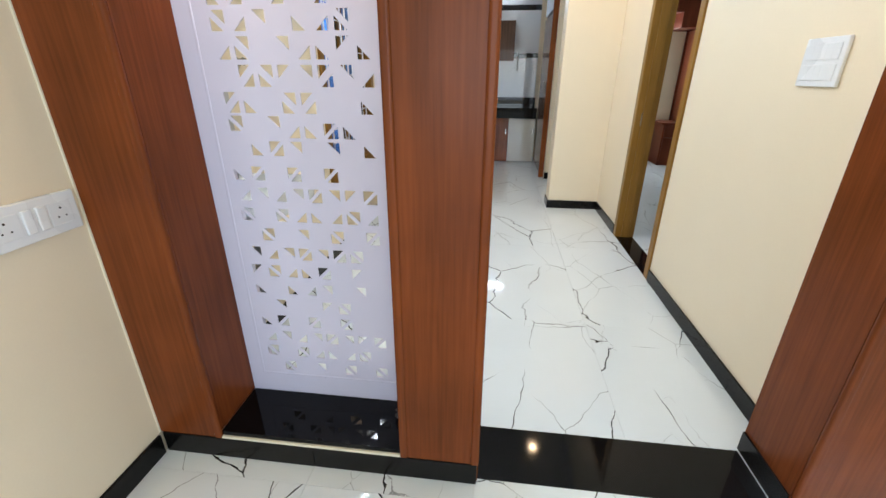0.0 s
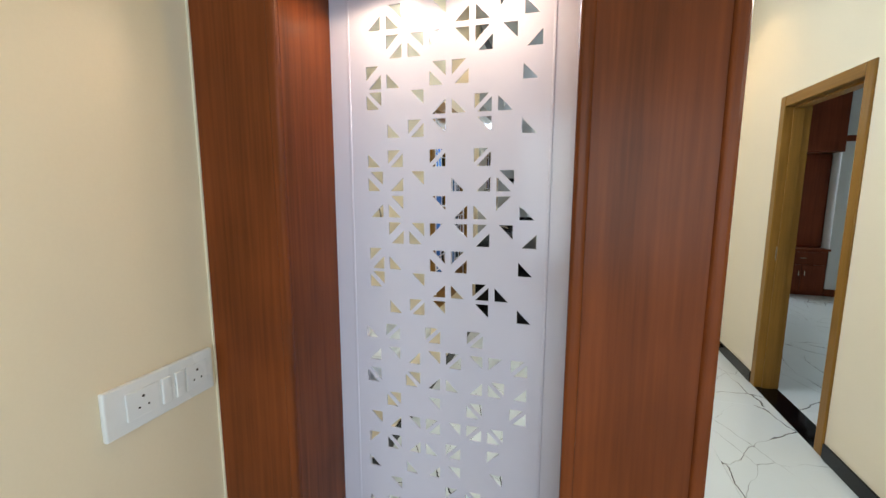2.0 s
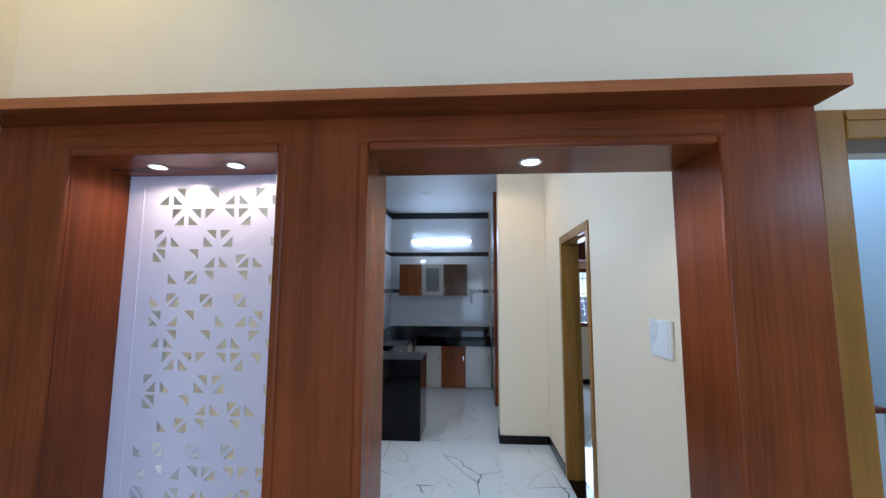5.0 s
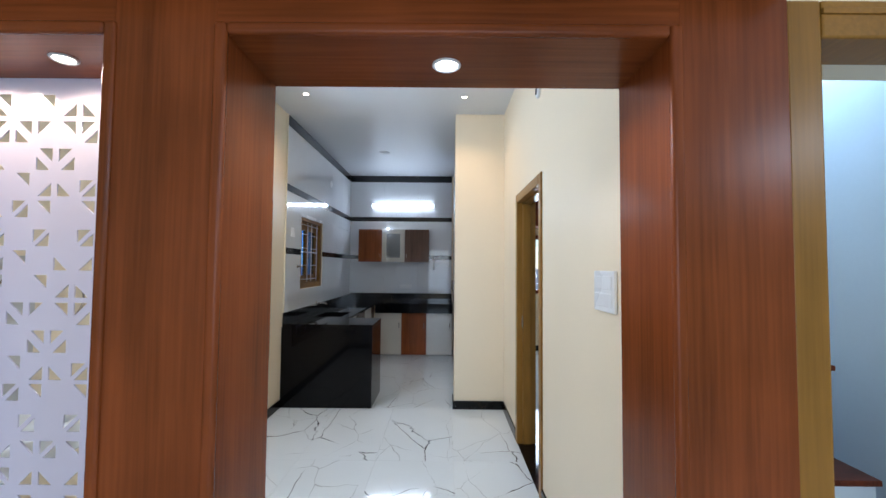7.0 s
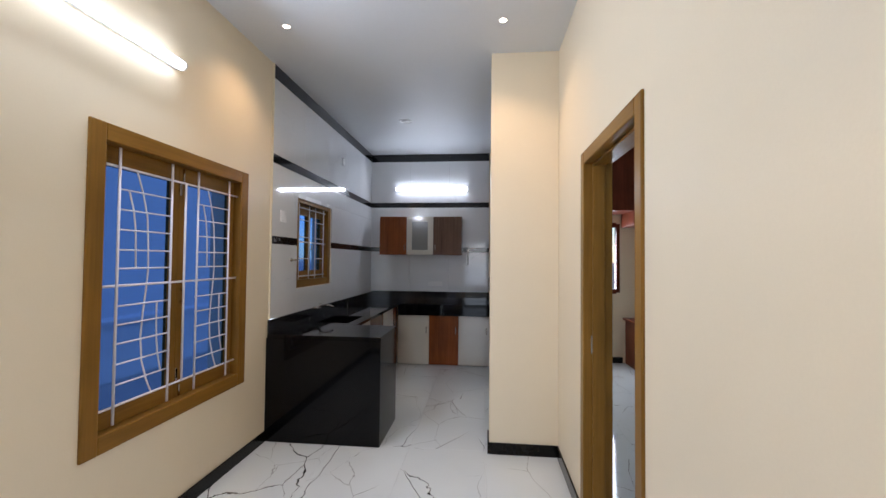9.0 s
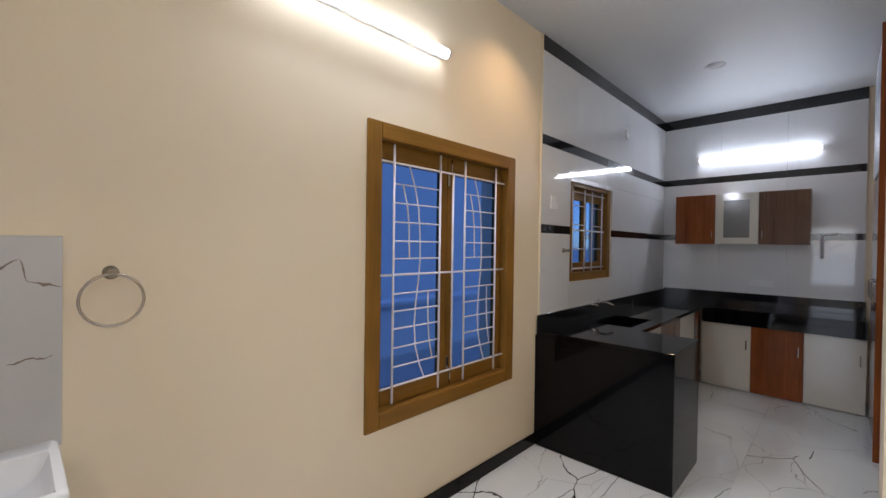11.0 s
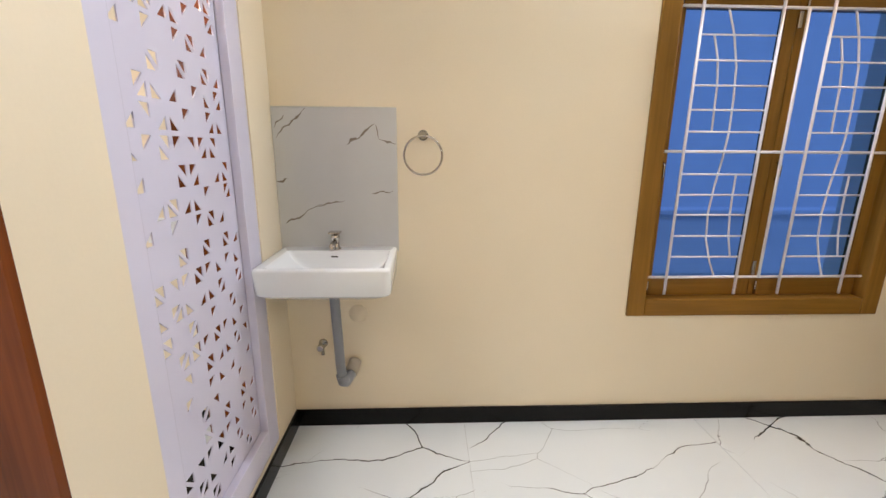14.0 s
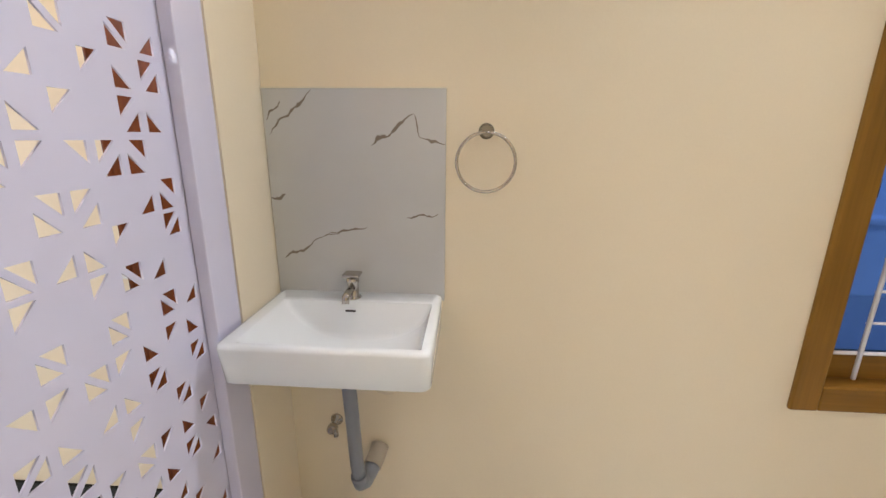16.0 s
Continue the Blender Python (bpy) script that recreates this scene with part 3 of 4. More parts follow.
def plate_x(name, x, side, y0, y1, z0, z1, label):
    """A switch plate on a wall across x; side +1 faces +x."""
    t = thing(name, label, "switch plate", "", (x, (y0 + y1) / 2, (z0 + z1) / 2))
    xs = sorted((x, x + side * 0.014))
    part_at("plate", box(xs[0], xs[1], y0, y1, z0, z1, 0.004), M_WHITE, t)
    xi = sorted((x + side * 0.0135, x + side * 0.0175))
    return t, xi


sp, xi = plate_x("socket_plate", XH + 0.001, 1, 0.908, 1.19, 0.942, 1.055, "white plastic socket and switch plate on the cream hall wall")
for y0, y1 in ((0.953, 1.03), (1.105, 1.168)):
    s = part_at("socket", box(xi[0], xi[1], y0, y1, 0.967, 1.032, 0.002), M_WHITE, sp)
    for dy, dz, r in ((0.0, 0.014, 0.0032), (-0.011, -0.01, 0.0026), (0.011, -0.01, 0.0026)):
        bm = lathe([(r, 0), (r, 0.001)], 12, Matrix.Translation((xi[1] + 0.0002, (y0 + y1) / 2 + dy, 1.0 + dz)) @ Matrix.Rotation(math.pi / 2, 4, "Y"))
        part_at("pin_hole", bm, M_HOLE, s)
for y0, y1 in ((1.037, 1.062), (1.073, 1.099)):
    part_at("rocker", box(xi[0], xi[1] + 0.003, y0, y1, 0.967, 1.032, 0.003), M_WHITE, sp)

sp, xi = plate_x("switch_board", XR - 0.001, -1, 1.815, 2.018, 1.326, 1.486, "white plastic modular switchboard on the cream dining wall")
for z0, z1 in ((1.345, 1.4), (1.412, 1.467)):
    s = part_at("module", box(xi[0] + 0.001, xi[1], 1.834, 1.999, z0, z1, 0.002), M_WHITE, sp)
    for k in range(5):
        y = 1.836 + k * 0.0322
        part_at("rocker", box(xi[0] + 0.0002, xi[1], y, y + 0.0325, z0 + 0.003, z1 - 0.003, 0.0006, 1), M_WHITE, s)

jb = thing("junction_box", "small round white wall outlet with a dark centre", "outlet", "", (XR - 0.001, 3.065, 2.70))
part("cover", lathe([(0.046, 0), (0.044, 0.012), (0.03, 0.02), (0.028, 0.0195)], 24, Matrix.Rotation(-math.pi / 2, 4, "Y")), M_WHITE, jb)
part("knockout", lathe([(0.026, 0.0195), (0.024, 0.022)], 16, Matrix.Rotation(-math.pi / 2, 4, "Y")), M_HOLE, jb)


def tube_light(name, at, along, out, label, length=1.12):
    """A slim tube batten; along and out are axis vectors."""
    a, o = Vector(along), Vector(out)
    t = thing(name, label, "tube light", "tube lights", at)
    bm = bmesh.new()
    ext = a * length / 2
    d = o * 0.03
    lo = [min(p) for p in zip(-ext, ext)]
    hi = [max(p) for p in zip(-ext, ext)]
    lo2, hi2 = [l + min(0, q) for l, q in zip(lo, d)], [h + max(0, q) for h, q in zip(hi, d)]
    add_box(bm, lo2[0] - 0.0, hi2[0], lo2[1], hi2[1], -0.018, 0.018, 0.004)
    part("batten", bm, M_WHITE, t)
    part("tube", tube([-ext * 0.985 + o * 0.05, ext * 0.985 + o * 0.05], 0.026, 16), M_TUBE, t, "glowing white tube")
    for s in (-1, 1):
        part("end_cap", tube([s * ext * 0.985 + o * 0.05, s * ext * 1.005 + o * 0.05], 0.028, 14), M_WHITE, t)
    return t


tube_light("tube_light", (XL, 3.062, 2.6), (0, 1, 0), (1, 0, 0), "lit slim white tube light on the cream dining wall", 1.12)
tube_light("tube_light", (-0.165, YK - 0.013, 2.59), (1, 0, 0), (0, -1, 0), "lit slim white tube light on the tiled kitchen wall", 1.12)

# ---- windows in the west wall ----


def grille_window(name, y0, y1, z0, z1, label, x=XL, curls=True):
    """Enamelled frame, two glazed shutters, white ladder grille; outer size y0..y1, z0..z1."""
    w = tagged(new(name), label, "window", kind="structure")
    fw, sw = (0.085, 0.052) if curls else (0.075, 0.03)
    for b in ((y0, y0 + fw, z0, z1), (y1 - fw, y1, z0, z1)):
        part("window_frame", box(x - 0.12, x + 0.014, *b, 0.006), M_FRAME, w)
    for b in ((y0 + fw, y1 - fw, z0, z0 + fw), (y0 + fw, y1 - fw, z1 - fw, z1)):
        part("window_frame", box(x - 0.12, x + 0.0135, *b, 0.006), M_FRAME_X, w)
    a0, a1, c0, c1 = y0 + fw, y1 - fw, z0 + fw, z1 - fw
    mid = (a0 + a1) / 2
    for s0, s1 in ((a0, mid - 0.0015), (mid + 0.0015, a1)):
        sh = part("shutter", box(x - 0.09, x - 0.05, s0, s0 + sw, c0, c1, 0.003), M_FRAME, w)
        part("stile", box(x - 0.09, x - 0.05, s1 - sw, s1, c0, c1, 0.003), M_FRAME, sh)
        part("rail", box(x - 0.0895, x - 0.0505, s0 + sw, s1 - sw, c0, c0 + 0.085, 0.003), M_FRAME_X, sh)
        part("rail", box(x - 0.0895, x - 0.0505, s0 + sw, s1 - sw, c1 - 0.1, c1, 0.003), M_FRAME_X, sh)
        p = part("pane", box(x - 0.073, x - 0.069, s0 + sw - 0.002, s1 - sw + 0.002, c0 + 0.083, c1 - 0.098), M_BLUEGLASS, sh, "blue tinted glass pane")
        p.visible_shadow = False
        part("handle", tube([(x - 0.05, s0 + 0.03, z0 + 0.47 * (z1 - z0)), (x - 0.028, s0 + 0.03, z0 + 0.46 * (z1 - z0)), (x - 0.028, s0 + 0.03, z0 + 0.43 * (z1 - z0)), (x - 0.05, s0 + 0.03, z0 + 0.42 * (z1 - z0))], 0.006, 6), M_CHROME, sh)
        for hz in (c0 + 0.14, c1 - 0.14):
            part("hinge", box(x - 0.052, x - 0.044, s0 + 0.001, s0 + 0.018, hz - 0.035, hz + 0.035, 0.002, 1), M_CHROME, sh)
        part("bolt", tube([(x - 0.044, s0 + 0.03, c1 - 0.09), (x - 0.044, s0 + 0.03, c1 - 0.012)], 0.006, 6), M_CHROME, sh)
        part("bolt", tube([(x - 0.044, s0 + 0.03, c0 + 0.008), (x - 0.044, s0 + 0.03, c0 + 0.075)], 0.006, 6), M_CHROME, sh)
    gx, r = x - 0.025, 0.0065
    Y, Z = (lambda u: y0 + u * (y1 - y0)), (lambda v: z1 - v * (z1 - z0))
    g = part("grille", tube([(gx, Y(0.065), Z(0.12)), (gx, Y(0.935), Z(0.12))], r, 8), M_GRILL, w, "white enamelled bar grille")
    for v in (0.5, 0.88):
        part("bar", tube([(gx, Y(0.065), Z(v)), (gx, Y(0.935), Z(v))], r, 8), M_GRILL, g)
    for u in (0.15, 0.425, 0.6, 0.85):
        part("bar", tube([(gx + 0.008, Y(u), Z(0.06)), (gx + 0.008, Y(u), Z(0.935))], r, 8), M_GRILL, g)
    if curls:
        part("bar", tube([(gx + 0.008, Y(0.513), Z(0.12)), (gx + 0.008, Y(0.513), Z(0.88))], r, 8), M_GRILL, g)
    for p0, p1 in ((0.15, 0.425), (0.6, 0.85)):
        q = lambda f: Y(p0 + f * (p1 - p0))
        rungs = (0.19, 0.255, 0.32, 0.385, 0.445, 0.565, 0.625, 0.685, 0.75, 0.815)
        for v in rungs if curls else rungs[1::3]:
            part("rung", tube([(gx, q(0), Z(v)), (gx, q(1), Z(v))], 0.0045, 6), M_GRILL, g)
        if not curls:
            continue
        for pts in (((0.33, 0.12), (0.45, 0.19), (0.54, 0.27), (0.57, 0.36), (0.58, 0.45), (0.55, 0.52), (0.5, 0.6), (0.47, 0.68), (0.5, 0.76), (0.6, 0.83), (0.7, 0.88)),
                    ((0.2, 0.19), (0.29, 0.255), (0.33, 0.32), (0.34, 0.385), (0.35, 0.445)), ((0.77, 0.565), (0.77, 0.63), (0.78, 0.69), (0.81, 0.75), (0.88, 0.815))):
            part("curl", tube([(gx - 0.003, q(a), Z(b)) for a, b in pts], 0.0045, 6), M_GRILL, g)
    return w


grille_window("window_1", 3.113, 4.375, 0.575, 2.135, "brown framed shutter window with white grille and blue glass")
grille_window("window_2", 5.205, 6.095, 1.215, 2.12, "small brown kitchen window with white grille, set in the tiles", XL - 0.02, curls=False)
structure("window_2_soffit", box(XL - 0.004, XL + 0.015, 5.205, 6.095, 2.082, 2.1195), M_WHITE, "white tile edge over the kitchen window", "trim")

# outside: the neighbour's compound wall
nb = thing("compound_wall", "grey rendered boundary wall of the next plot", "wall", "", (-4.6, 5, -0.25))
part("wall", box(-0.1, 0.1, -14, 14, 0, 0.8, 0.01), M_NEIGHBOUR, nb)
part("coping", box(-0.14, 0.14, -14, 14, 0.8, 0.87, 0.01), M_NEIGHBOUR, nb)

# added backdrop block that hides the sky gradient, so panes look evenly blue
nh = thing("window_backdrop", "plain pale backdrop block added to fill the window panes evenly", "building", "", (-9.0, 5, -0.25))
part("wall", box(-4, 0, -16, 16, 0, 6.6, 0.02), M_NEIGHBOUR, nh)
part("backdrop_top", box(-4, 0.08, -16, 16, 6.6, 7.4, 0.02), M_NEIGHBOUR, nh)

# ---- wash basin corner ----
structure("splash_tile", box(XL, XL + 0.009, 1.4945, 2.019, 0.905, 1.527, 0.001, 1), M_SPLASH, "grey veined marble tile above the basin", "wall tile")
structure("splash_tile_edge", box(XL, XL + 0.010, 1.4935, 2.0215, 1.527, 1.531), M_STRIP, "thin cream tile edging", "trim")


def rounded(x0, x1, y0, y1, z, r, wide=None, n=8):
    pts = []
    w = wide or r
    for cx, cy, a, r in ((x1 - r, y1 - r, 0, r), (x0 + r, y1 - r, 90, r), (x0 + r, y0 + r, 180, r), (x1 - w, y0 + w, 270, w)):
        pts += [(cx + r * math.cos(radians(a + 90 * k / n)), cy + r * math.sin(radians(a + 90 * k / n)), z) for k in range(n + 1)]
    return pts


def wash_basin():
    b = thing("wash_basin", "white ceramic wall-hung wash basin with a chrome tap hole", "basin", "", (XL, 1.755, 0.81))
    x0, x1, y0, y1, z = XL + 0.001, -0.752, 1.5, 2.012, 0.925
    loops = [rounded(x0, x1 - 0.12, y0 + 0.06, y1 - 0.06, z - 0.16, 0.03), rounded(x0, x1 - 0.03, y0 + 0.01, y1 - 0.01, z - 0.118, 0.03),
             rounded(x0, x1 - 0.012, y0 + 0.002, y1 - 0.002, z - 0.105, 0.028), rounded(x0, x1, y0, y1, z - 0.012, 0.024), rounded(x0, x1 - 0.003, y0 + 0.003, y1 - 0.003, z - 0.003, 0.024),
             rounded(x0, x1 - 0.012, y0 + 0.012, y1 - 0.012, z, 0.022),
             rounded(x0 + 0.085, x1 - 0.02, y0 + 0.04, y1 - 0.024, z, 0.0005)]
    bm = bmesh.new()
    rings = [[bm.verts.new(p) for p in l] for l in loops]
    n = len(rings[0])
    for a, c in zip(rings, rings[1:]):
        for k in range(n):
            bm.faces.new((a[k], a[(k + 1) % n], c[(k + 1) % n], c[k])).smooth = True
    bm.faces.new(rings[0][::-1])
    # hollow: an upright back wall that meets the floor in an arc, a straight front, a gentle slope at one side
    bx0, bx1, by0, by1, nu, nv = x0 + 0.085, x1 - 0.02, y0 + 0.04, y1 - 0.024, 56, 36

    def depth(u, v):
        wall = 2.8 * v * (bx1 - bx0)
        s = min(max((u - 0.02) / 0.98, 0.0), 1.0)
        arch = 0.105 * min(1.0, (1 - abs(2 * s - 1) ** 2.2)) ** (0.75 if s < 0.5 else 0.5)
        front = 2.4 * (1 - v) * (bx1 - bx0)
        side = 2.6 * (1 - u) * (by1 - by0)
        ds = [wall, arch, front, side]
        soft = -0.006 * math.log(sum(math.exp(-d / 0.006) for d in ds))
        return max(min(soft + 0.0, min(ds)), 0.0)

    grid = [[bm.verts.new((bx0 + (bx1 - bx0) * j / nv, by0 + (by1 - by0) * i / nu, z - depth(i / nu, j / nv))) for j in range(nv + 1)] for i in range(nu + 1)]
    for i in range(nu):
        for j in range(nv):
            bm.faces.new((grid[i][j], grid[i + 1][j], grid[i + 1][j + 1], grid[i][j + 1])).smooth = True
    bmesh.ops.remove_doubles(bm, verts=bm.verts, dist=0.0002)
    bmesh.ops.recalc_face_normals(bm, faces=bm.faces)
    part_at("bowl", bm, M_CERAMIC, b)
    part_at("drain", lathe([(0, 0), (0.022, 0), (0.026, 0.002), (0.026, -0.004), (0, -0.004)], 20, Matrix.Translation((-0.855, 1.766, z - 0.097))), M_CHROME, b)
    part_at("overflow_slot", box(x0 + 0.107, x0 + 0.1085, 1.735, 1.765, z - 0.024, z - 0.018), M_HOLE, b)
    part_at("drain_hole", lathe([(0, 0.0), (0.017, 0.0), (0.017, 0.002), (0, 0.002)], 18, Matrix.Translation((-0.855, 1.766, z - 0.0965))), M_HOLE, b, "dark drain opening")
    return b


wash_basin()
tap = thing("basin_tap", "chrome pillar tap on the back edge of the basin", "tap", "", (XL + 0.055, 1.745, 0.925))
part("body", lathe([(0.024, 0), (0.024, 0.004), (0.017, 0.008), (0.016, 0.045), (0.019, 0.05), (0.019, 0.062), (0.013, 0.068)], 20), M_CHROME, tap)
part("spout", tube([(0.0, 0, 0.035), (0.045, 0, 0.036), (0.075, 0, 0.03), (0.083, 0, 0.012)], 0.011, 10), M_CHROME, tap)
part("lever", box(-0.02, 0.028, -0.026, 0.026, 0.07, 0.08, 0.004), M_CHROME, tap)

wp = thing("waste_pipe", "grey plastic waste pipe under the basin", "pipe", "", (-0.952, 1.755, 0.29))
part_at("drop_pipe", tube([(-0.924, 1.760, 0.815), (-0.952, 1.760, 0.6), (-0.967, 1.762, 0.42), (-0.979, 1.765, 0.355)], 0.021, 14), M_PVC, wp)
part_at("elbow", tube([(-0.975, 1.764, 0.37), (-0.987, 1.767, 0.33), (-1.012, 1.771, 0.312), (-1.047, 1.781, 0.318), (-1.067, 1.787, 0.328)], 0.026, 14), M_PVC, wp)
part_at("wall_stub", tube([(-1.062, 1.785, 0.325), (-1.097, 1.793, 0.338), (XL + 0.004, 1.797, 0.35)], 0.031, 14), material("putty_pvc", (0.42, 0.36, 0.28), 0.6), wp)

sc = thing("stop_valve", "small chrome angle valve on the wall under the basin", "valve", "", (XL, 1.648, 0.447))
part("flange", lathe([(0.022, 0), (0.02, 0.006), (0.01, 0.01), (0.01, 0.04)], 18, Matrix.Rotation(math.pi / 2, 4, "Y")), M_CHROME, sc)
part("knob", lathe([(0.012, 0.036), (0.017, 0.04), (0.017, 0.06), (0.012, 0.064)], 12, Matrix.Rotation(math.pi / 2, 4, "Y")), M_CHROME, sc)
part("outlet", tube([(0.03, 0, 0), (0.03, 0.004, -0.045)], 0.009, 10), M_CHROME, sc)
tagged(part("wall_patch", lathe([(0.045, 0), (0.043, 0.003), (0, 0.004)], 20, Matrix.Translation((XL, 1.822, 0.597)) @ Matrix.Rotation(math.pi / 2, 4, "Y")), M_PATCH), "round rough plaster patch on the cream wall", "patch", kind="structure")

tr = thing("towel_ring", "chrome towel ring hanging from a round boss", "towel ring", "", (XL, 2.132, 1.415))
part("boss", lathe([(0.022, 0), (0.022, 0.006), (0.014, 0.012), (0.013, 0.035), (0.018, 0.04), (0.015, 0.05)], 20, Matrix.Rotation(math.pi / 2, 4, "Y")), M_DARKCHROME, tr)
_ring = [(0.042 + 0.004 * math.cos(a), 0.081 * math.sin(a), -0.084 + 0.081 * math.cos(a)) for a in (math.tau * k / 40 for k in range(41))]
part("ring", tube(_ring, 0.0046, 10), M_CHROME, tr)

# ---- doorways ----


def door_frame_x(name, x0, x1, y0, y1, top, label, w=0.072):
    d = tagged(new(name), label, "door frame", kind="structure")
    for a, b in ((y0, y0 + w), (y1 - w, y1)):
        part("post", box(x0, x1, a, b, 0.002, top, 0.006), M_FRAME, d)
        c = (b, b + 0.014) if a == y0 else (a - 0.014, a)
        part("stop", box(x0 + 0.05, x1 - 0.045, c[0], c[1], 0.004, top - w, 0.003), M_FRAME, d)
    part("head", box(x0, x1 - 0.0005, y0 + w, y1 - w, top - w, top, 0.006), M_FRAME_X, d)
    part("stop", box(x0 + 0.05, x1 - 0.045, y0 + w, y1 - w, top - w - 0.014, top - w, 0.003), M_FRAME_X, d)
    return d


bdf = door_frame_x("door_1", XR - 0.012, XR + 0.15, 2.98, 3.925, 2.13, "brown enamelled frame of the open bedroom doorway")
part("keeper", box(XR + 0.03, XR + 0.06, 3.8505, 3.855, 0.98, 1.08, 0.001, 1), M_CHROME, bdf, "chrome latch keeper")

sdf = tagged(new("door_2"), "ochre brown frame of the stairwell doorway", "door frame", kind="structure")
for a, b in ((1.372, 1.455), (2.26, 2.34)):
    part("post", box(a, b, YF - 0.012, YF + 0.12, 0.002, 2.125, 0.006), M_FRAME, sdf)
part("head", box(1.455, 2.26, YF - 0.0125, YF + 0.12, 2.035, 2.125, 0.006), M_FRAME_X, sdf)
part("bead", box(1.455, 2.26, YF - 0.018, YF - 0.012, 2.09, 2.105, 0.002), M_FRAME_X, sdf)

# stepped ledge in the stairwell
st = tagged(new("staircase"), "white plastered steps with dark granite treads", "stairs", kind="structure")
for x, y, z0, z1 in ((2.38, 2.2, 0.62, 1.06), (2.42, 2.05, 0.2, 0.62), (2.6, 1.95, 0.0, 0.2)):
    part("riser", box(XR + 0.142, x - 0.015, y + 0.015, 2.828, z0, z1 - 0.025), M_STAIRWALL, st)
    part("tread", box(XR + 0.142, x, y, 2.828, z1 - 0.025, z1, 0.004), M_DARKWOOD, st)

# ---- kitchen ----
TX = XL + 0.012    # tiled face


def tile_field(parent, axis, at, thick, s0, s1, z0, z1, mat, width, name="tile"):
    n = max(1, round((s1 - s0) / width))
    w = (s1 - s0) / n
    me = None
    for k in range(n):
        if me is None:
            bm = box(-0.0, thick, 0.0006, w - 0.0006, 0.0006, z1 - z0 - 0.0006, 0.001, 1) if axis == "x" else box(0.0006, w - 0.0006, -thick, 0, 0.0006, z1 - z0 - 0.0006, 0.001, 1)
            me = bpy.data.meshes.new(name)
            bm.to_mesh(me)
            bm.free()
            me.materials.append(mat)
        ob = new(name, me)
        ob.parent = parent
        ob.location = (at, s0 + k * w, z0) if axis == "x" else (s0 + k * w, at, z0)


BANDS = [(1.622, 1.69), (2.31, 2.388), (3.03, 3.148)]
FIELDS = [(1.0, 1.622), (1.69, 2.31), (2.388, 3.03)]
ktw = tagged(new("kitchen_tiling_west"), "glossy white wall tiles with three black marble bands", "wall tiles", kind="structure")
for z0, z1 in BANDS[1:]:
    tile_field(ktw, "x", XL, 0.012, 4.73, 7.8, z0, z1, M_BLACKTILE, 0.6, "band_tile")
tile_field(ktw, "x", XL, 0.012, 4.73, 5.205, *BANDS[0], M_BLACKTILE, 0.6, "band_tile")
tile_field(ktw, "x", XL, 0.012, 6.095, 7.8, *BANDS[0], M_BLACKTILE, 0.6, "band_tile")
tile_field(ktw, "x", XL, 0.0115, 4.73, 5.205, 0.9, 1.622, M_WALLTILE, 0.6)
tile_field(ktw, "x", XL, 0.0115, 6.095, 7.8, 0.9, 1.622, M_WALLTILE, 0.6)
tile_field(ktw, "x", XL, 0.0115, 5.205, 6.095, 0.9, 1.215, M_WALLTILE, 0.6)
tile_field(ktw, "x", XL, 0.0115, 4.73, 5.205, 1.69, 2.12, M_WALLTILE, 0.6)
tile_field(ktw, "x", XL, 0.0115, 6.095, 7.8, 1.69, 2.12, M_WALLTILE, 0.6)
tile_field(ktw, "x", XL, 0.0115, 4.73, 7.8, 2.12, 2.31, M_WALLTILE, 0.6)
tile_field(ktw, "x", XL, 0.0115, 4.73, 7.8, *FIELDS[2], M_WALLTILE, 0.6)
part("corner_trim", box(XL, XL + 0.014, 4.718, 4.73, 0.9, 3.149, 0.002), M_STRIP, ktw)
ktn = tagged(new("kitchen_tiling_north"), "glossy white wall tiles with three black marble bands", "wall tiles", kind="structure")
for z0, z1 in BANDS:
    tile_field(ktn, "y", YK + 0.02, 0.032, TX, 0.72, z0, z1, M_BLACKTILE, 0.6, "band_tile")
for z0, z1 in [(0.9, 1.622)] + FIELDS[1:]:
    tile_field(ktn, "y", YK + 0.02, 0.0315, TX, 0.72, z0, z1, M_WALLTILE, 0.6)

CT = 0.873
ctop = thing("worktop", "polished black granite worktop with an end panel", "worktop")
_bm = bmesh.new()
add_box(_bm, TX, -0.166, 4.688, 5.29, CT - 0.03, CT, 0.003, 1)
part("peninsula_slab", _bm, M_GRANITE, ctop)
SX0, SX1, SY0, SY1 = -1.0, -0.66, 5.36, 5.88
_bm = bmesh.new()
for b in ((TX, SX0, 5.29, 7.24), (SX1, -0.56, 5.29, 7.24), (SX0, SX1, 5.29, SY0), (SX0, SX1, SY1, 7.24)):
    add_box(_bm, *b, CT - 0.03, CT)
part("long_slab", _bm, M_GRANITE, ctop)
part("rear_slab", box(TX, 0.73, 7.24, YK - 0.013, CT - 0.03, CT, 0.003, 1), M_GRANITE, ctop)
part("rear_fascia", box(-0.56, 0.73, 7.245, 7.27, 0.711, CT - 0.03), M_GRANITE, ctop)
part("end_panel", box(XL + 0.002, -0.168, 4.69, 4.711, 0.002, CT - 0.03, 0.001, 1), M_GRANITE, ctop)
part("side_panel", box(-0.189, -0.168, 4.711, 5.288, 0.002, CT - 0.03, 0.001, 1), M_GRANITE, ctop)
part("back_panel", box(-0.59, -0.189, 5.267, 5.288, 0.002, CT - 0.03, 0.001, 1), M_GRANITE, ctop)
part("upstand", box(TX, TX + 0.014, 4.69, YK - 0.014, CT, 0.992, 0.002, 1), M_BLACKTILE, ctop)
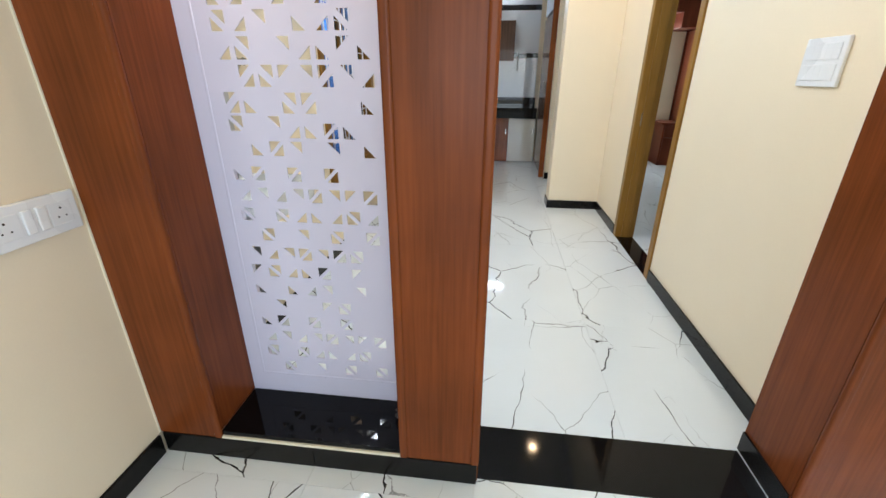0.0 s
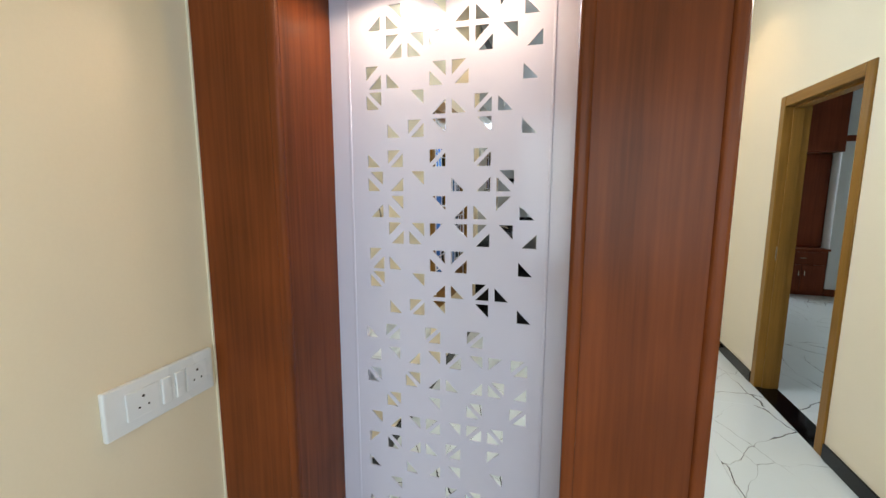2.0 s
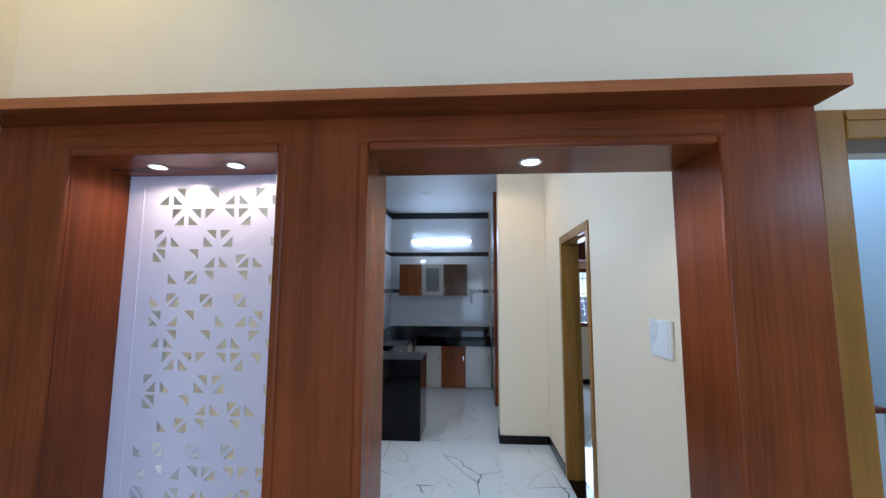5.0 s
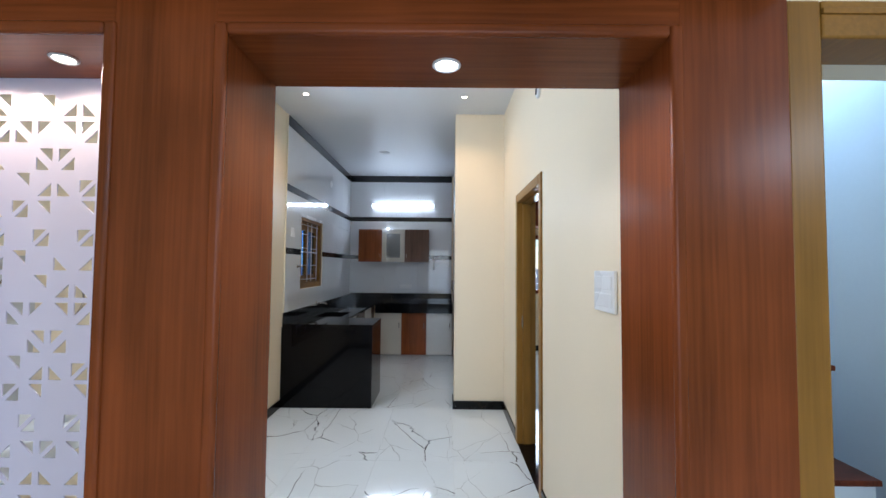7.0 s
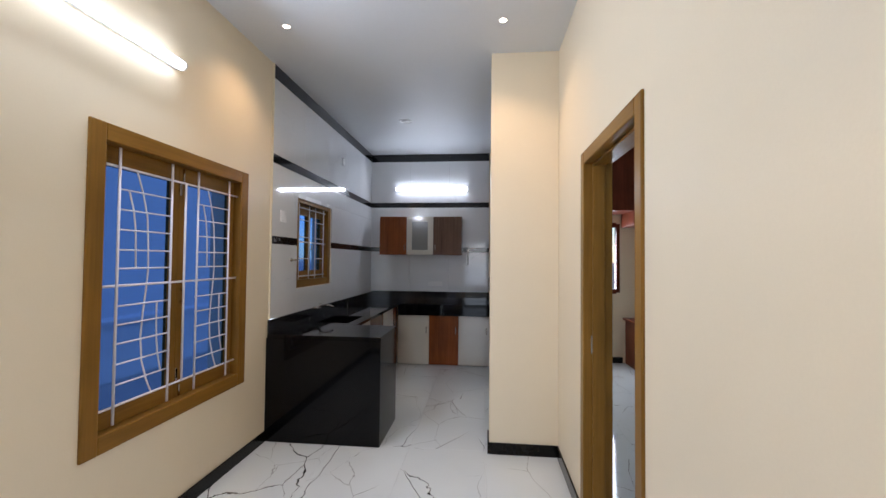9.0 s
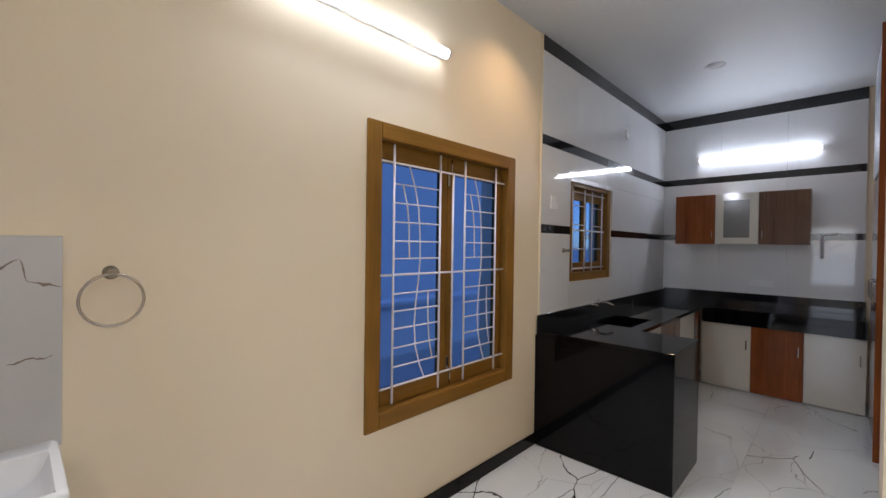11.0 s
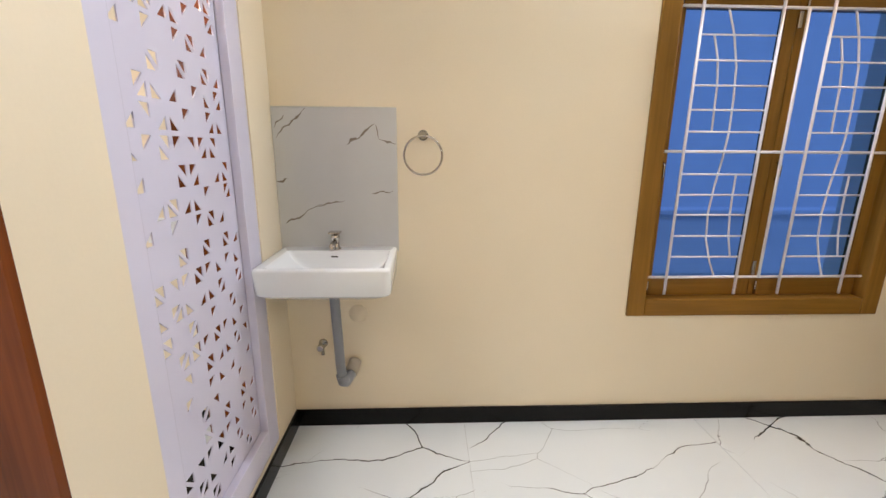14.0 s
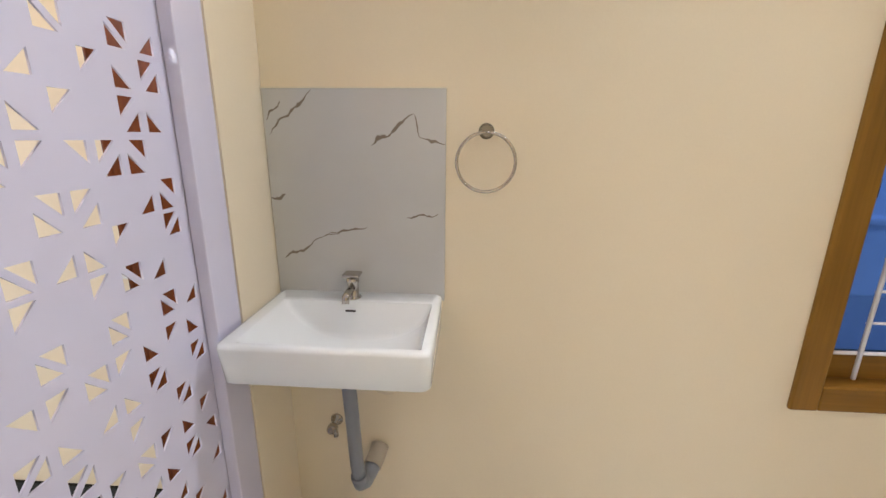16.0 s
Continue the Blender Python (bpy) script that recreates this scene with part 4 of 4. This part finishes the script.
part("upstand", box(TX + 0.014, 0.73, YK - 0.026, YK - 0.013, CT, 1.01, 0.002, 1), M_BLACKTILE, ctop)

sink = thing("kitchen_sink", "dark single-bowl kitchen sink set in the worktop", "sink", "", (SX0, SY0, CT - 0.2))
_bm = bmesh.new()
for b in ((0, 0.34, 0, 0.52, 0, 0.01), (0, 0.008, 0, 0.52, 0.01, 0.198), (0.332, 0.34, 0, 0.52, 0.01, 0.198), (0.008, 0.332, 0, 0.008, 0.01, 0.198), (0.008, 0.332, 0.512, 0.52, 0.01, 0.198)):
    add_box(_bm, *b)
part("bowl", _bm, M_GRANITE, sink)
part("drain", lathe([(0, 0.011), (0.035, 0.011), (0.04, 0.013), (0.04, 0.01)], 20, Matrix.Translation((0.17, 0.26, 0))), M_CHROME, sink)


def wall_tap(at, label):
    t = thing("sink_tap", label, "tap", "kitchen taps", at)
    part("body", lathe([(0.022, 0), (0.02, 0.008), (0.012, 0.012), (0.012, 0.06), (0.016, 0.064)], 16, Matrix.Rotation(math.pi / 2, 4, "Y")), M_CHROME, t)
    part("spout", tube([(0.04, 0, 0), (0.08, 0.01, 0.03), (0.14, 0.02, 0.032), (0.19, 0.03, 0.01)], 0.009, 8), M_CHROME, t)
    part("handle", tube([(0.05, 0, 0), (0.055, 0, 0.045), (0.055, 0.03, 0.05)], 0.006, 8), M_CHROME, t)
    return t


wall_tap((TX + 0.014, 5.62, 0.985), "chrome wall tap over the kitchen sink")
vt = thing("purifier_valve", "small chrome water valve on the white tiles", "valve", "", (TX, 5.09, 1.487))
part("stem", lathe([(0.02, 0), (0.018, 0.006), (0.01, 0.01), (0.01, 0.05)], 14, Matrix.Rotation(math.pi / 2, 4, "Y")), M_CHROME, vt)
part("cross_bar", tube([(0.04, -0.03, 0), (0.04, 0.05, 0)], 0.009, 8), M_CHROME, vt)


def kplate(y, z, w, h):
    t, xi = plate_x("kitchen_switch", TX, 1, y - w / 2, y + w / 2, z - h / 2, z + h / 2, "white plastic switch plate on the kitchen tiles")
    part_at("rocker", box(xi[0], xi[1], y - w / 4, y + w / 4, z - h / 4, z + h / 4, 0.002), M_WHITE, t)


kplate(4.91, 1.869, 0.1, 0.1)
t = thing("kitchen_socket", "wide white socket plate above the worktop", "socket", "", (-0.1, YK - 0.013, 1.13))
pl = part("plate", box(-0.11, 0.11, -0.012, 0, -0.035, 0.035, 0.003), M_WHITE, t)
for k in range(3):
    part("module", box(-0.095 + k * 0.065, -0.035 + k * 0.065, -0.015, -0.0118, -0.024, 0.024, 0.002), M_WHITE, pl)


def base_unit(x0, x1, mat, label):
    u = thing("base_cabinet", label, "cabinet", "kitchen base cabinets", ((x0 + x1) / 2, 7.5, 0))
    part_at("carcass", box(x0 + 0.002, x1 - 0.002, 7.33, YK - 0.02, 0.03, 0.71), M_KCREAM, u)
    part_at("plinth", box(x0 + 0.002, x1 - 0.002, 7.35, 7.365, 0.0, 0.03), M_HOLE, u)
    d = part_at("door", box(x0 + 0.0015, x1 - 0.0015, 7.31, 7.329, 0.01, 0.709, 0.0015, 1), mat, u)
    part_at("handle", box(x1 - 0.045, x1 - 0.035, 7.298, 7.31, 0.45, 0.55, 0.002, 1), M_CHROME, d)


base_unit(-0.58, -0.126, M_KCREAM, "glossy cream kitchen base cabinet under the worktop")
base_unit(-0.126, 0.295, M_KWOOD, "glossy teak kitchen base cabinet under the worktop")
base_unit(0.295, 0.73, M_KCREAM, "glossy cream kitchen base cabinet under the worktop")
for k, (y0, y1, mt) in enumerate(((5.295, 5.9, M_KCREAM), (5.9, 6.5, M_KBROWN), (6.5, 7.05, M_KCREAM), (7.05, 7.3, M_KWOOD))):
    u = thing("base_cabinet", "glossy kitchen base cabinet below the sink worktop", "cabinet", "kitchen base cabinets", (-0.85, (y0 + y1) / 2, 0))
    low = 0.6 if k == 0 else 0.838
    part_at("carcass", box(TX + 0.002, -0.612, y0 + 0.002, y1 - 0.002, 0.0, low), M_KCREAM, u)
    part_at("door", box(-0.61, -0.592, y0 + 0.0015, y1 - 0.0015, 0.012, 0.838, 0.0015, 1), mt, u)

WY = 7.50


def wall_unit(x0, x1, mat, label, glazed=False):
    u = thing("wall_cabinet", label, "cabinet", "kitchen wall cabinets", ((x0 + x1) / 2, YK, 1.572))
    part_at("carcass", box(x0 + 0.001, x1 - 0.001, WY + 0.02, YK - 0.013, 1.572, 2.14), M_KCREAM if glazed else mat, u)
    if not glazed:
        d = part_at("door", box(x0 + 0.0015, x1 - 0.0015, WY, WY + 0.018, 1.572, 2.14, 0.0015, 1), mat, u)
        hx = x1 - 0.03 if mat is M_KWOOD else x0 + 0.03
        part_at("handle", box(hx - 0.005, hx + 0.005, WY - 0.014, WY, 1.64, 1.72, 0.002, 1), M_CHROME, d)
    else:
        d = part_at("door", box(x0 + 0.0015, x0 + 0.08, WY, WY + 0.018, 1.572, 2.14, 0.0015, 1), M_KCREAM, u)
        part_at("stile", box(x1 - 0.08, x1 - 0.0015, WY, WY + 0.018, 1.572, 2.14, 0.0015, 1), M_KCREAM, d)
        part_at("rail", box(x0 + 0.08, x1 - 0.08, WY, WY + 0.018, 1.572, 1.645, 0.0015, 1), M_KCREAM, d)
        part_at("rail", box(x0 + 0.08, x1 - 0.08, WY, WY + 0.018, 2.065, 2.14, 0.0015, 1), M_KCREAM, d)
        part_at("pane", box(x0 + 0.08, x1 - 0.08, WY + 0.006, WY + 0.011, 1.645, 2.065), M_FROSTGREY, d, "grey frosted glass")


M_FROSTGREY = material("grey_frosted_glass", (0.16, 0.16, 0.15), 0.18, grain=0.02, blotch=0.05, bump=0.0)
wall_unit(-0.912, -0.503, M_KWOOD, "glossy teak kitchen wall cabinet")
wall_unit(-0.503, -0.103, M_KCREAM, "cream kitchen wall cabinet with a grey glass door", True)
wall_unit(-0.103, 0.321, M_KBROWN, "glossy dull brown kitchen wall cabinet")

pp = thing("water_pipe", "white plastic water pipe stub on the kitchen tiles", "pipe", "", (0.4, YK - 0.013, 1.6))
part("riser", tube([(0, -0.025, -0.17), (0, -0.025, 0.06), (0.02, -0.025, 0.085), (0.12, -0.025, 0.09)], 0.014, 10), M_WHITE, pp)
for z in (-0.13, 0.02):
    part("clip", box(-0.02, 0.02, -0.03, 0, z - 0.01, z + 0.01, 0.002, 1), M_WHITE, pp)
gi = thing("exhaust_cover", "small grey round vent cover high on the tiles", "vent", "", (TX, 6.45, 2.72))
part("flange", lathe([(0.05, 0), (0.047, 0.01), (0.03, 0.016), (0.028, 0.012)], 20, Matrix.Rotation(math.pi / 2, 4, "Y")), M_WHITE, gi)

# tall cupboard on the kitchen's east side
tc_ = thing("tall_cupboard", "floor-to-ceiling brown framed kitchen cupboard with steel handles", "cupboard", "", (1.0, 7.1, 0))
part_at("body", box(0.765, 1.3, 6.222, 7.235, 0.0, 3.148), M_KWOOD, tc_)
part_at("end_stile", box(0.73, 0.80, 6.205, 6.222, 0.0, 3.148, 0.002, 1), M_KWOOD, tc_)
for k in range(3):
    y0 = 6.226 + k * 0.335
    for z0, z1, mt in ((0.06, 2.1, M_KBROWN), (2.14, 3.1, M_WARDROBE)):
        d = part_at("door", box(0.742, 0.763, y0 + 0.002, y0 + 0.333, z0, z1, 0.002, 1), mt, tc_)
        if z0 < 1:
            part_at("handle", tube([(0.742, y0 + 0.04, 1.12), (0.718, y0 + 0.04, 1.13), (0.718, y0 + 0.04, 1.27), (0.742, y0 + 0.04, 1.28)], 0.005, 6), M_CHROME, d)

# ---- bedroom ----
dr = thing("dressing_unit", "dark red wooden dressing unit with drawer and open top", "dresser", "", (3.05, 7.580, 0))
bs_ = part_at("base_cabinet", box(2.74, 3.34, 7.350, 7.820, 0.0, 0.64, 0.003, 1), M_DARKWOOD, dr)
part_at("top", box(2.70, 3.36, 7.330, 7.820, 0.64, 0.67, 0.003, 1), M_DARKWOOD, dr)
for x0, x1 in ((2.76, 3.035), (3.045, 3.32)):
    d = part_at("door", box(x0, x1, 7.333, 7.350, 0.06, 0.44, 0.002, 1), M_DARKWOOD, dr)
    hx = x1 - 0.03 if x0 < 3 else x0 + 0.03
    part_at("handle", tube([(hx, 7.333, 0.28), (hx, 7.315, 0.29), (hx, 7.315, 0.35), (hx, 7.333, 0.36)], 0.006, 6), M_CHROME, d)
d = part_at("drawer", box(2.76, 3.32, 7.333, 7.350, 0.46, 0.62, 0.002, 1), M_DARKWOOD, dr)
part_at("handle", tube([(3.0, 7.333, 0.54), (3.0, 7.315, 0.54), (3.08, 7.315, 0.54), (3.08, 7.333, 0.54)], 0.006, 6), M_CHROME, d)
part_at("back_board", box(2.97, 3.34, 7.796, 7.820, 0.67, 2.0), M_DARKWOOD, dr)
part_at("side_shelf", box(2.99, 3.34, 7.530, 7.796, 0.67, 2.0, 0.02, 2), M_DARKWOOD, dr)
lf = thing("loft_cupboard", "dark red wooden loft cupboard high on the wall", "cupboard", "", (2.5, 7.530, 2.0))
part_at("body", box(2.68, 3.34, 7.280, 7.820, 2.001, 3.148, 0.003, 1), M_DARKWOOD, lf)
part_at("body", box(1.37, 2.68, 7.280, 7.820, 2.2, 3.148, 0.003, 1), M_DARKWOOD, lf)
wd = thing("wardrobe", "pale grey wardrobe with dark red wooden trim", "wardrobe", "", (3.75, 7.530, 0))
part_at("body", box(3.345, 4.19, 7.350, 7.820, 0.1, 3.148, 0.003, 1), M_WARDROBE, wd)
part_at("plinth", box(3.345, 4.19, 7.330, 7.820, 0.0, 0.1, 0.003, 1), M_DARKWOOD, wd)
part_at("rail", box(3.345, 4.19, 7.330, 7.350, 2.14, 2.22, 0.003, 1), M_DARKWOOD, wd)
bw = tagged(new("window_3"), "bedroom window with brown frame and white grille", "window", kind="structure")
for b in ((1.85, 1.9, 1.04, 2.06), (2.61, 2.66, 1.04, 2.06)):
    part("window_frame", box(b[0], b[1], YK + 0.015, YK + 0.1, b[2], b[3]), M_DARKWOOD, bw)
for b in ((1.02, 1.09), (2.01, 2.08)):
    part("window_frame", box(1.9, 2.61, YK + 0.012, YK + 0.1, *b), M_DARKWOOD, bw)
for k in range(6):
    part("bar", tube([(1.9, YK + 0.05, 1.2 + 0.14 * k), (2.61, YK + 0.05, 1.2 + 0.14 * k)], 0.006, 6), M_GRILL, bw)
for x in (2.05, 2.25, 2.45):
    part("bar", tube([(x, YK + 0.04, 1.09), (x + 0.03, YK + 0.04, 1.3), (x - 0.03, YK + 0.04, 1.7), (x + 0.02, YK + 0.04, 2.01)], 0.006, 6), M_GRILL, bw)

# ---- floor, with its tiles ----
floor = structure("floor", box(XL - 0.01, 4.2, -4.1, 8.1, -0.2, -0.004), M_GROUT, "glossy white marble-look floor tiles with black veins", "floor")
TWX, TWY = 0.6, 1.2
_bm = box(0.0005, TWX - 0.0005, 0.0005, TWY - 0.0005, -0.008, 0.0, 0.0006, 1)
tile_mesh = bpy.data.meshes.new("tile")
_bm.to_mesh(tile_mesh)
_bm.free()
tile_mesh.materials.append(M_TILE)
for i in range(9):
    for j in range(11):
        ob = new("tile", tile_mesh)
        ob.parent = floor
        ob.location = (XL + i * TWX, -4.1 + 0.435 + (j - 1) * TWY, 0.0)
